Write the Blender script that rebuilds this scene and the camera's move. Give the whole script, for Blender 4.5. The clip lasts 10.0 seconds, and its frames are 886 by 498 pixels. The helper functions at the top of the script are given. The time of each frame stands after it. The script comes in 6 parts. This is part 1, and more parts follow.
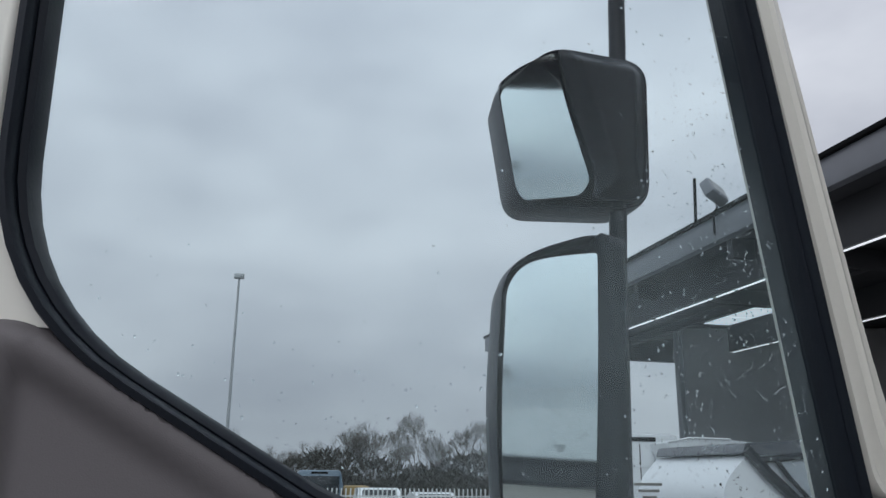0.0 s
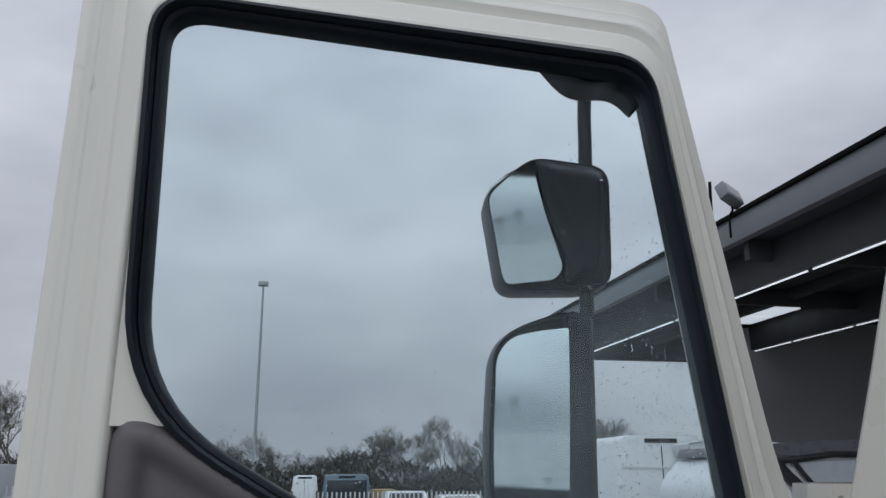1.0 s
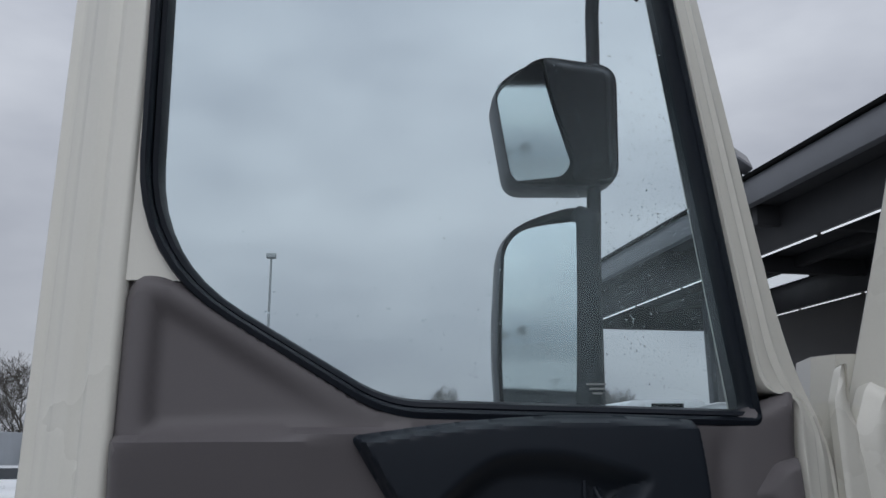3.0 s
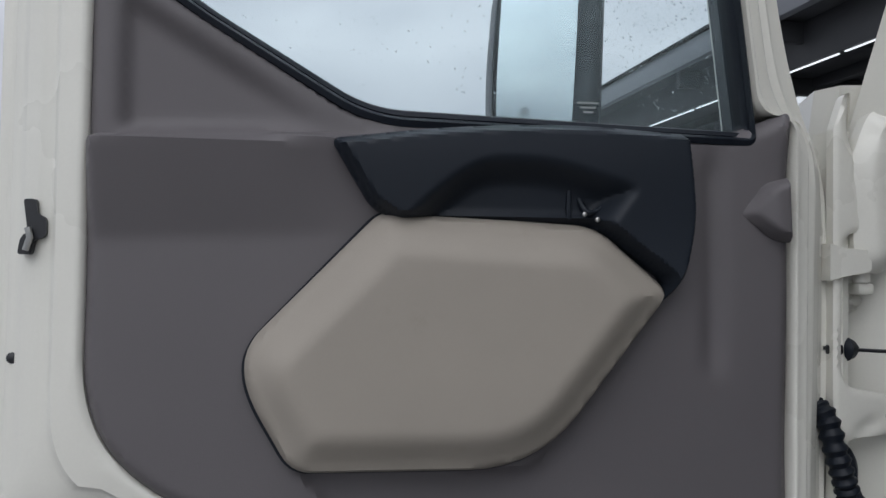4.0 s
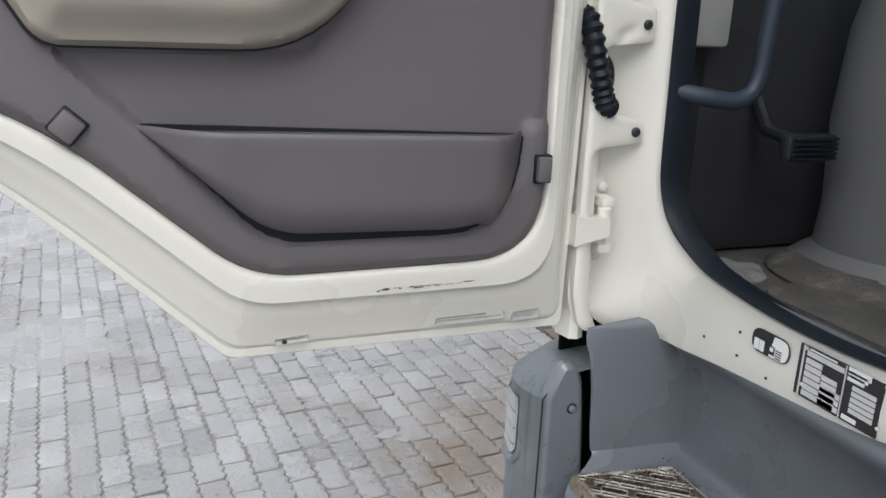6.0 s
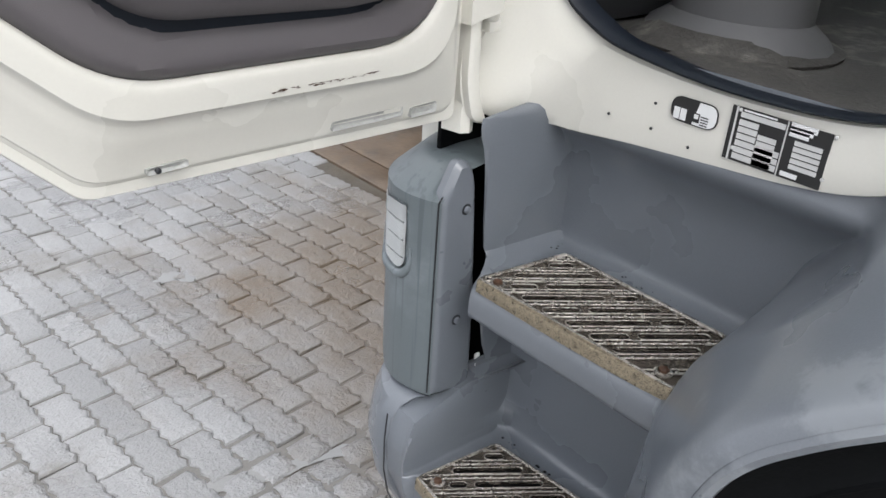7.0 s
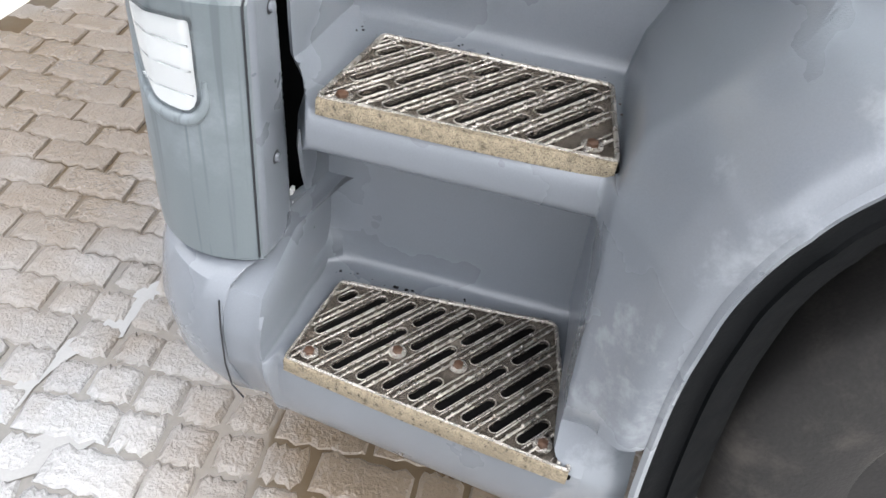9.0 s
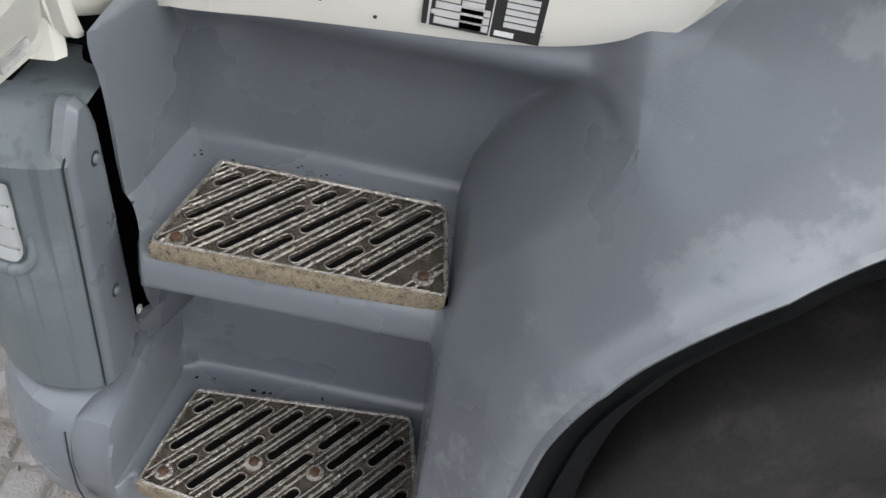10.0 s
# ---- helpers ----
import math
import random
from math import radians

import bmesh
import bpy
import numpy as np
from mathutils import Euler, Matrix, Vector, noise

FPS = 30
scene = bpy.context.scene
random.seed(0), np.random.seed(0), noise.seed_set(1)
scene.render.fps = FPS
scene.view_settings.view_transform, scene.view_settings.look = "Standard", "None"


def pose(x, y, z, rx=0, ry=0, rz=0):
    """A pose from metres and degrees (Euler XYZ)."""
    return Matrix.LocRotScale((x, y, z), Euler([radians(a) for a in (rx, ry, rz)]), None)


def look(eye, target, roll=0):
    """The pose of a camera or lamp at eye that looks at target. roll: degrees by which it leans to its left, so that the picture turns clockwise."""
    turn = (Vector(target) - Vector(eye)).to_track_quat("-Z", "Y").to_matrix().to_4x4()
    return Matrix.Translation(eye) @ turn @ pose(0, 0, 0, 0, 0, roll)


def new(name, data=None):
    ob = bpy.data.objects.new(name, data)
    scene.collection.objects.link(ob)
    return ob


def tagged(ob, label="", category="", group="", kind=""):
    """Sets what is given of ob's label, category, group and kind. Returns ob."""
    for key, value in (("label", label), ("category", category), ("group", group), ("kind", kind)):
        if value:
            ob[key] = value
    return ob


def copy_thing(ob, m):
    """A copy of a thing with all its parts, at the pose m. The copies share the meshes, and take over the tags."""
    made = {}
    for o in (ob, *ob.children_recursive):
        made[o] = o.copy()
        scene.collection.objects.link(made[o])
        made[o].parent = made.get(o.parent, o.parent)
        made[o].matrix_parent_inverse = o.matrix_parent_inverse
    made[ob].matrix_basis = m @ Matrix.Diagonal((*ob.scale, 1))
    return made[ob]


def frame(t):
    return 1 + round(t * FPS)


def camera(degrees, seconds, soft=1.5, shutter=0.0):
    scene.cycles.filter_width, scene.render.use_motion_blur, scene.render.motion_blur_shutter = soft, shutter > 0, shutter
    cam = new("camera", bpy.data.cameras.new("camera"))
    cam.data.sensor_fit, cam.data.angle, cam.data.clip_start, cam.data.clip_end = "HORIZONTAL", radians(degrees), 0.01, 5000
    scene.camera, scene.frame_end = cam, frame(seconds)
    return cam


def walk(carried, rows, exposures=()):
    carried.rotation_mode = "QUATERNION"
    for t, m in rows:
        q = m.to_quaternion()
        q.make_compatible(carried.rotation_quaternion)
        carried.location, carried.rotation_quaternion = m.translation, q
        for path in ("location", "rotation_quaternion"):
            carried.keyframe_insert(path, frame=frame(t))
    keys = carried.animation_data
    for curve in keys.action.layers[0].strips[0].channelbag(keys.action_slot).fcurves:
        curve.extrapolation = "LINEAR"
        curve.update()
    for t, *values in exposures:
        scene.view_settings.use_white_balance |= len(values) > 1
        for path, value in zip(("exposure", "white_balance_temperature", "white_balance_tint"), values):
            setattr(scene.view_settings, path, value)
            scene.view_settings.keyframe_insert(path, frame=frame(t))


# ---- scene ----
cam = camera(57.5, 10.0)
PATH = [
    (0, (-0.201, 0.575, 2.01), (0.133, 2.474, 2.544), 0.6),
    (0.5, (-0.213, 0.399, 2.032), (0.079, 2.304, 2.567), 0.3),
    (1, (-0.22, 0.25, 2.067), (0.061, 2.156, 2.603), -0.3),
    (1.5, (-0.276, 0.157, 2.107), (0.001, 2.067, 2.633), -0.4),
    (2, (-0.265, 0.145, 2.093), (0.009, 2.058, 2.609), -0.4),
    (2.2, (-0.25, 0.176, 2.063), (0.026, 2.089, 2.579), -0.3),
    (3.3, (-0.211, 0.286, 1.874), (0.048, 2.227, 2.283), -0.1),
    (3.5, (-0.202, 0.295, 1.845), (0.056, 2.255, 2.149), 0.4),
    (4, (-0.183, 0.317, 1.786), (0.068, 2.3, 1.831), 0.7),
    (4.5, (-0.18, 0.324, 1.736), (0.076, 2.302, 1.591), 0.9),
    (5, (-0.169, 0.314, 1.677), (0.089, 2.275, 1.38), 1.0),
    (5.5, (-0.117, 0.28, 1.658), (0.177, 2.211, 1.226), 1.0),
    (6, (-0.139, 0.292, 1.592), (0.545, 2.087, 1.037), 2.4),
    (6.2, (-0.177, 0.32, 1.574), (0.653, 2.036, 0.968), 2.8),
    (7.3, (-0.294, 0.653, 1.463), (0.934, 1.776, 0.352), 5.8),
    (7.5, (-0.288, 0.721, 1.44), (0.898, 1.751, 0.202), 6.6),
    (8, (-0.294, 0.838, 1.382), (0.931, 1.633, 0.015), 6.9),
    (8.5, (-0.303, 0.939, 1.37), (1.061, 1.47, 0.008), 7.2),
    (9, (-0.255, 0.983, 1.388), (1.211, 1.233, 0.051), 7.7),
    (9.5, (-0.201, 0.988, 1.474), (1.296, 1.068, 0.15), 9.6),
    (10, (-0.169, 0.945, 1.535), (1.338, 0.952, 0.22), 11.3),
]
walk(cam, [(t, look(eye, target, roll)) for t, eye, target, roll in PATH],
     exposures=[(0, -0.1, 6250, 10), (1, -0.25, 6150, 10), (2, -0.35, 6150, 10), (3.3, -0.35, 6150, 10), (3.5, -0.35, 6200, 10), (4, 0.1, 6250, 10), (4.5, 0.55, 6350, 10), (5, 0.62, 6400, 10), (5.5, 0.68, 6400, 10), (6, 1.0, 6500, 10), (6.2, 1.05, 6500, 10), (7.3, 1.32, 6550, 10), (8, 1.65, 6550, 10), (8.5, 1.95, 6600, 10), (9, 2.2, 6600, 10), (9.5, 2.2, 6700, 10), (10, 1.22, 6600, 10)])

# ---- light ----
world = bpy.data.worlds.new("overcast_sky")
scene.world = world
world.use_nodes = True
wn, wl = world.node_tree.nodes, world.node_tree.links
wn.clear()
w_out = wn.new("ShaderNodeOutputWorld")
w_bg = wn.new("ShaderNodeBackground")
w_sky = wn.new("ShaderNodeTexSky")
w_sky.sky_type = "NISHITA"
w_sky.sun_disc = False
w_sky.sun_elevation, w_sky.sun_rotation = radians(42), radians(200)
w_sky.air_density, w_sky.dust_density, w_sky.ozone_density = 1.0, 6.0, 1.0
w_hsv = wn.new("ShaderNodeHueSaturation")
w_hsv.inputs["Saturation"].default_value = 0.12
w_mix = wn.new("ShaderNodeMix")
w_mix.data_type = "RGBA"
w_mix.inputs["Factor"].default_value = 0.72
w_mix.inputs["B"].default_value = (7.4, 7.6, 8.1, 1)
w_tc = wn.new("ShaderNodeTexCoord")
w_map = wn.new("ShaderNodeMapping")
w_map.inputs["Scale"].default_value = (1.0, 1.0, 2.4)
w_noise = wn.new("ShaderNodeTexNoise")
w_noise.inputs["Scale"].default_value = 2.6
w_noise.inputs["Detail"].default_value = 5
w_noise.inputs["Roughness"].default_value = 0.5
w_ramp = wn.new("ShaderNodeValToRGB")
w_ramp.color_ramp.elements[0].position, w_ramp.color_ramp.elements[0].color = 0.3, (0.74, 0.75, 0.79, 1)
w_ramp.color_ramp.elements[1].position, w_ramp.color_ramp.elements[1].color = 0.72, (1.2, 1.2, 1.19, 1)
w_mul = wn.new("ShaderNodeMix")
w_mul.data_type, w_mul.blend_type = "RGBA", "MULTIPLY"
w_mul.inputs["Factor"].default_value = 1.0
wl.new(w_sky.outputs[0], w_hsv.inputs["Color"])
wl.new(w_hsv.outputs[0], w_mix.inputs["A"])
wl.new(w_tc.outputs["Generated"], w_map.inputs[0])
wl.new(w_map.outputs[0], w_noise.inputs["Vector"])
wl.new(w_noise.outputs[0], w_ramp.inputs[0])
wl.new(w_mix.outputs["Result"], w_mul.inputs["A"])
w_sep = wn.new("ShaderNodeSeparateXYZ")
wl.new(w_tc.outputs["Generated"], w_sep.inputs[0])
w_grad = wn.new("ShaderNodeMapRange")
w_grad.inputs["From Min"].default_value, w_grad.inputs["From Max"].default_value = 0.0, 1.0
w_grad.inputs["To Min"].default_value, w_grad.inputs["To Max"].default_value = 0.74, 1.62
wl.new(w_sep.outputs["Z"], w_grad.inputs["Value"])
w_scale = wn.new("ShaderNodeVectorMath")
w_scale.operation = "SCALE"
wl.new(w_ramp.outputs[0], w_scale.inputs[0])
wl.new(w_grad.outputs[0], w_scale.inputs["Scale"])
wl.new(w_scale.outputs[0], w_mul.inputs["B"])
wl.new(w_mul.outputs["Result"], w_bg.inputs["Color"])
w_bg.inputs["Strength"].default_value = 0.1
wl.new(w_bg.outputs[0], w_out.inputs[0])

sun_data = bpy.data.lights.new("sun", "SUN")
sun_data.energy, sun_data.angle, sun_data.color = 0.4, radians(40), (1, 0.97, 0.93)
sun = new("sun", sun_data)
sun.matrix_world = look((-4, -9, 11), (0, 0, 0))


# ---- materials ----
def mat(name, colour, rough=0.5, metal=0.0, vary=0.12, scale=6.0, fine=180.0, bump=0.15, depth=0.002, coat=0.0, spec=0.5,
        stain=None, stain_scale=3.0, stain_at=(0.55, 0.75), rough_vary=0.1, island=0.0, per_object=0.0, placed=False,
        relief=0.0, relief_scale=60.0, streak=None, streak_at=(0.6, 0.7), patches=(), patch_colour=(0.1, 0.08, 0.05)):
    """A surface with colour drift at two scales, stains, uneven gloss and fine relief."""
    m = bpy.data.materials.new(name)
    m.use_nodes = True
    n, l = m.node_tree.nodes, m.node_tree.links
    b = n["Principled BSDF"]
    tc = n.new("ShaderNodeTexCoord")
    big = n.new("ShaderNodeTexNoise")
    big.inputs["Scale"].default_value, big.inputs["Detail"].default_value = scale, 5
    small = n.new("ShaderNodeTexNoise")
    small.inputs["Scale"].default_value, small.inputs["Detail"].default_value = fine, 3
    where = n.new("ShaderNodeNewGeometry").outputs["Position"] if placed else tc.outputs["Object"]
    for t in (big, small):
        l.new(where, t.inputs["Vector"])
    ramp = n.new("ShaderNodeValToRGB")
    lo, hi = [max(0, c * (1 - vary)) for c in colour], [min(1, c * (1 + vary)) for c in colour]
    ramp.color_ramp.elements[0].position, ramp.color_ramp.elements[0].color = 0.3, (*lo, 1)
    ramp.color_ramp.elements[1].position, ramp.color_ramp.elements[1].color = 0.7, (*hi, 1)
    mixv = n.new("ShaderNodeMath")
    mixv.operation = "MULTIPLY_ADD"
    mixv.inputs[1].default_value = 0.35
    l.new(small.outputs[0], mixv.inputs[0])
    sc = n.new("ShaderNodeMath")
    sc.operation = "MULTIPLY"
    sc.inputs[1].default_value = 0.65
    l.new(big.outputs[0], sc.inputs[0])
    l.new(sc.outputs[0], mixv.inputs[2])
    l.new(mixv.outputs[0], ramp.inputs[0])
    col = ramp.outputs[0]
    if island or per_object:
        src = n.new("ShaderNodeNewGeometry").outputs["Random Per Island"] if island else n.new("ShaderNodeObjectInfo").outputs["Random"]
        amount = island or per_object
        mr = n.new("ShaderNodeMapRange")
        mr.inputs["To Min"].default_value, mr.inputs["To Max"].default_value = 1 - amount, 1 + amount
        l.new(src, mr.inputs["Value"])
        vm = n.new("ShaderNodeVectorMath")
        vm.operation = "SCALE"
        l.new(col, vm.inputs[0])
        l.new(mr.outputs[0], vm.inputs["Scale"])
        col = vm.outputs[0]
    if stain:
        sn = n.new("ShaderNodeTexNoise")
        sn.inputs["Scale"].default_value, sn.inputs["Detail"].default_value, sn.inputs["Roughness"].default_value = stain_scale, 8, 0.65
        l.new(where, sn.inputs["Vector"])
        sr = n.new("ShaderNodeMapRange")
        sr.interpolation_type = "SMOOTHSTEP"
        sr.inputs["From Min"].default_value, sr.inputs["From Max"].default_value = stain_at
        l.new(sn.outputs[0], sr.inputs["Value"])
        mx = n.new("ShaderNodeMix")
        mx.data_type = "RGBA"
        mx.inputs["B"].default_value = (*stain, 1)
        l.new(sr.outputs[0], mx.inputs["Factor"])
        l.new(col, mx.inputs["A"])
        col = mx.outputs["Result"]
    if streak:
        mp = n.new("ShaderNodeMapping")
        mp.inputs["Scale"].default_value = (70, 70, 2.2)
        wb = n.new("ShaderNodeTexNoise")
        wb.inputs["Scale"].default_value, wb.inputs["Detail"].default_value = 1.0, 2
        l.new(where, mp.inputs[0])
        l.new(mp.outputs[0], wb.inputs["Vector"])
        kr = n.new("ShaderNodeMapRange")
        kr.inputs["From Min"].default_value, kr.inputs["From Max"].default_value = streak_at
        kr.inputs["To Max"].default_value = 0.75
        l.new(wb.outputs[0], kr.inputs["Value"])
        kx = n.new("ShaderNodeMix")
        kx.data_type = "RGBA"
        kx.inputs["B"].default_value = (*streak, 1)
        l.new(kr.outputs[0], kx.inputs["Factor"])
        l.new(col, kx.inputs["A"])
        col = kx.outputs["Result"]
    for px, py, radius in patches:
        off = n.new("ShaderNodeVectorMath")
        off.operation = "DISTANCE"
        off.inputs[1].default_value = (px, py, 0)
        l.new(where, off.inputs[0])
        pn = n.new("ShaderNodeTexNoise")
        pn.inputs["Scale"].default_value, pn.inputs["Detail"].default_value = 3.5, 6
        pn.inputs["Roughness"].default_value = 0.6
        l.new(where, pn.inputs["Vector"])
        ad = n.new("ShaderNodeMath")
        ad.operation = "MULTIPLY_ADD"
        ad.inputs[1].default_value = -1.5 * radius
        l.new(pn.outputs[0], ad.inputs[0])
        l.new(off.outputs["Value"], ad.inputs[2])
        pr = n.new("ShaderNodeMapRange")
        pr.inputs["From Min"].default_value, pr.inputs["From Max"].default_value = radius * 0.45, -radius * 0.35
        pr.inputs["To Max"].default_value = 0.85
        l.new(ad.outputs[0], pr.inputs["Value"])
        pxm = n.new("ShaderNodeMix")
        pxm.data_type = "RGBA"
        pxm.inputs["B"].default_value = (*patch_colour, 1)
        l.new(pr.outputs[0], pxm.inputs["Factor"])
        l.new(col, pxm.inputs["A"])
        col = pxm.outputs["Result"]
    l.new(col, b.inputs["Base Color"])
    rr = n.new("ShaderNodeMapRange")
    rr.inputs["To Min"].default_value, rr.inputs["To Max"].default_value = max(0.02, rough - rough_vary), min(1, rough + rough_vary)
    rr.inputs["From Min"].default_value, rr.inputs["From Max"].default_value = 0.3, 0.7
    l.new(big.outputs[0], rr.inputs["Value"])
    l.new(rr.outputs[0], b.inputs["Roughness"])
    b.inputs["Metallic"].default_value = metal
    b.inputs["Specular IOR Level"].default_value = spec
    b.inputs["Coat Weight"].default_value = coat
    b.inputs["Coat Roughness"].default_value = 0.12
    if bump:
        bp = n.new("ShaderNodeBump")
        bp.inputs["Strength"].default_value, bp.inputs["Distance"].default_value = bump, depth
        high = small.outputs[0]
        if relief:
            rn = n.new("ShaderNodeTexNoise")
            rn.inputs["Scale"].default_value, rn.inputs["Detail"].default_value, rn.inputs["Distortion"].default_value = relief_scale, 4, 0.6
            l.new(where, rn.inputs["Vector"])
            ra = n.new("ShaderNodeMath")
            ra.operation = "MULTIPLY_ADD"
            ra.inputs[1].default_value = relief
            l.new(rn.outputs[0], ra.inputs[0])
            l.new(high, ra.inputs[2])
            high = ra.outputs[0]
        l.new(high, bp.inputs["Height"])
        l.new(bp.outputs[0], b.inputs["Normal"])
        if relief and coat:
            l.new(bp.outputs[0], b.inputs["Coat Normal"])
    return m


def glow(name, colour, strength):
    m = bpy.data.materials.new(name)
    m.use_nodes = True
    b = m.node_tree.nodes["Principled BSDF"]
    b.inputs["Base Color"].default_value = (*colour, 1)
    b.inputs["Emission Color"].default_value = (*colour, 1)
    b.inputs["Emission Strength"].default_value = strength
    return m


def clear(name, tint, ior=1.45, rough=0.0):
    m = bpy.data.materials.new(name)
    m.use_nodes = True
    b = m.node_tree.nodes["Principled BSDF"]
    b.inputs["Base Color"].default_value = (*tint, 1)
    b.inputs["Transmission Weight"].default_value = 1.0
    b.inputs["IOR"].default_value = ior
    b.inputs["Roughness"].default_value = rough
    return m


M_WHITE = mat("cream_white_paint", (0.665, 0.653, 0.595), 0.32, vary=0.03, scale=3, bump=0.04, depth=0.0006, coat=0.35, fine=260,
              stain=(0.45, 0.43, 0.36), stain_scale=7, stain_at=(0.66, 0.95))
M_TRIM = mat("grey_brown_grained_plastic", (0.113, 0.104, 0.109), 0.55, vary=0.05, scale=5, fine=900, bump=0.35, depth=0.0006, spec=0.4)
M_TAN = mat("beige_door_cloth", (0.31, 0.28, 0.243), 0.75, vary=0.06, scale=7, fine=1100, bump=0.4, depth=0.0006, spec=0.25,
            stain=(0.22, 0.19, 0.155), stain_scale=9, stain_at=(0.58, 0.9))
M_HANDLE = mat("blue_black_moulded_plastic", (0.009, 0.013, 0.020), 0.48, vary=0.15, fine=900, bump=0.25, depth=0.0005, spec=0.3)
M_RUBBER = mat("black_rubber_seal", (0.007, 0.010, 0.016), 0.5, vary=0.2, fine=300, bump=0.1, spec=0.25)
M_DRAIN = mat("mottled_grey_metal", (0.33, 0.335, 0.32), 0.5, vary=0.3, scale=40, bump=0.3)
M_BLACK = mat("black_plastic", (0.013, 0.014, 0.017), 0.4, vary=0.2, fine=500, bump=0.2, depth=0.0006)
M_HOUSING = mat("mirror_housing_plastic", (0.008, 0.011, 0.016), 0.42, spec=0.3, vary=0.12, fine=40, bump=0.05, depth=0.0002)
M_GREY = mat("blue_grey_bumper_plastic", (0.136, 0.150, 0.169), 0.31, rough_vary=0.08, vary=0.1, scale=4, fine=420, bump=0.22, depth=0.0008, coat=0.36,
             stain=(0.152, 0.168, 0.19), stain_scale=4.5, stain_at=(0.5, 0.8))


def weathered(m, centre, reach, near, far, colour):
    """Scuffed, whitened plastic in a ragged band round an opening."""
    n, l = m.node_tree.nodes, m.node_tree.links
    b = n["Principled BSDF"]
    was = b.inputs["Base Color"].links[0].from_socket
    tc = n.new("ShaderNodeTexCoord")
    sub_node = n.new("ShaderNodeVectorMath")
    sub_node.operation = "SUBTRACT"
    sub_node.inputs[1].default_value = centre
    mul = n.new("ShaderNodeVectorMath")
    mul.operation = "MULTIPLY"
    mul.inputs[1].default_value = (0, 1 / reach[0], 1 / reach[1])
    size = n.new("ShaderNodeVectorMath")
    size.operation = "LENGTH"
    nz = n.new("ShaderNodeTexNoise")
    nz.inputs["Scale"].default_value, nz.inputs["Detail"].default_value, nz.inputs["Roughness"].default_value = 9, 7, 0.62
    ma = n.new("ShaderNodeMath")
    ma.operation = "MULTIPLY_ADD"
    ma.inputs[1].default_value = -0.62
    mr = n.new("ShaderNodeMapRange")
    mr.interpolation_type = "SMOOTHSTEP"
    mr.inputs["From Min"].default_value, mr.inputs["From Max"].default_value = far - 0.31, near - 0.31
    mr.inputs["To Max"].default_value = 0.75
    mx = n.new("ShaderNodeMix")
    mx.data_type = "RGBA"
    mx.inputs["B"].default_value = (*colour, 1)
    l.new(tc.outputs["Object"], sub_node.inputs[0])
    l.new(sub_node.outputs[0], mul.inputs[0])
    l.new(mul.outputs[0], size.inputs[0])
    l.new(tc.outputs["Object"], nz.inputs["Vector"])
    l.new(nz.outputs[0], ma.inputs[0])
    l.new(size.outputs["Value"], ma.inputs[2])
    l.new(ma.outputs[0], mr.inputs["Value"])
    l.new(mr.outputs[0], mx.inputs["Factor"])
    l.new(was, mx.inputs["A"])
    l.new(mx.outputs["Result"], b.inputs["Base Color"])


weathered(M_GREY, (0, 0.23, 0.45), (0.60, 0.80), 1.09, 1.155, (0.212, 0.229, 0.247))
M_GREYPOST = mat("blue_grey_painted_plastic", (0.108, 0.128, 0.136), 0.36, vary=0.08, scale=5, fine=420, bump=0.1, depth=0.0006,
                 stain=(0.22, 0.25, 0.27), stain_scale=6, stain_at=(0.5, 0.9), streak=(0.075, 0.092, 0.1), streak_at=(0.57, 0.65))
M_GRATE = mat("worn_cast_aluminium", (0.42, 0.395, 0.36), 0.26, metal=0.9, vary=0.4, scale=30, fine=420, bump=0.9, depth=0.0025,
              stain=(0.17, 0.14, 0.11), stain_scale=120, stain_at=(0.5, 0.68))
M_LIP = mat("gritty_brown_aluminium_edge", (0.29, 0.245, 0.175), 0.34, metal=0.7, vary=0.5, scale=120, fine=700, bump=1.0, depth=0.0022,
            stain=(0.115, 0.09, 0.06), stain_scale=430, stain_at=(0.47, 0.66), patches=(), relief=0.6, relief_scale=220)
M_WEB = mat("pitted_dark_aluminium", (0.145, 0.125, 0.105), 0.20, metal=0.9, vary=0.6, scale=22, fine=520, bump=1.0, depth=0.004,
            stain=(0.09, 0.074, 0.058), stain_scale=90, stain_at=(0.45, 0.7), relief=1.2, relief_scale=230)
# shade below and around the treads, put into flat black sheets
M_TREADSHADE = mat("black_tread_shade", (0.004, 0.004, 0.004), 0.9, vary=0.3, scale=20, bump=0.2, spec=0.05)
M_RUST = mat("rusty_screw_head", (0.055, 0.026, 0.013), 0.6, metal=0.0, vary=0.35, scale=80, bump=0.5)
M_STEEL = mat("dull_steel", (0.35, 0.35, 0.34), 0.35, metal=0.9, vary=0.15, scale=40)
M_TYRE = mat("dusty_tyre_rubber", (0.028, 0.027, 0.026), 0.85, spec=0.2, vary=0.2, scale=9, fine=160, bump=0.4, depth=0.002,
             stain=(0.065, 0.059, 0.053), stain_scale=10, stain_at=(0.48, 0.8), relief=0.8, relief_scale=50)
M_LINER = mat("black_liner_and_gap_fill", (0.0045, 0.005, 0.0055), 0.65, vary=0.25, scale=20, bump=0.2, spec=0.06)
M_DARK = mat("dark_cab_interior", (0.020, 0.021, 0.023), 0.6, vary=0.15, fine=500, bump=0.2)
M_CABGREY = mat("grey_cab_plastic", (0.12, 0.12, 0.122), 0.55, vary=0.1, fine=600, bump=0.25)
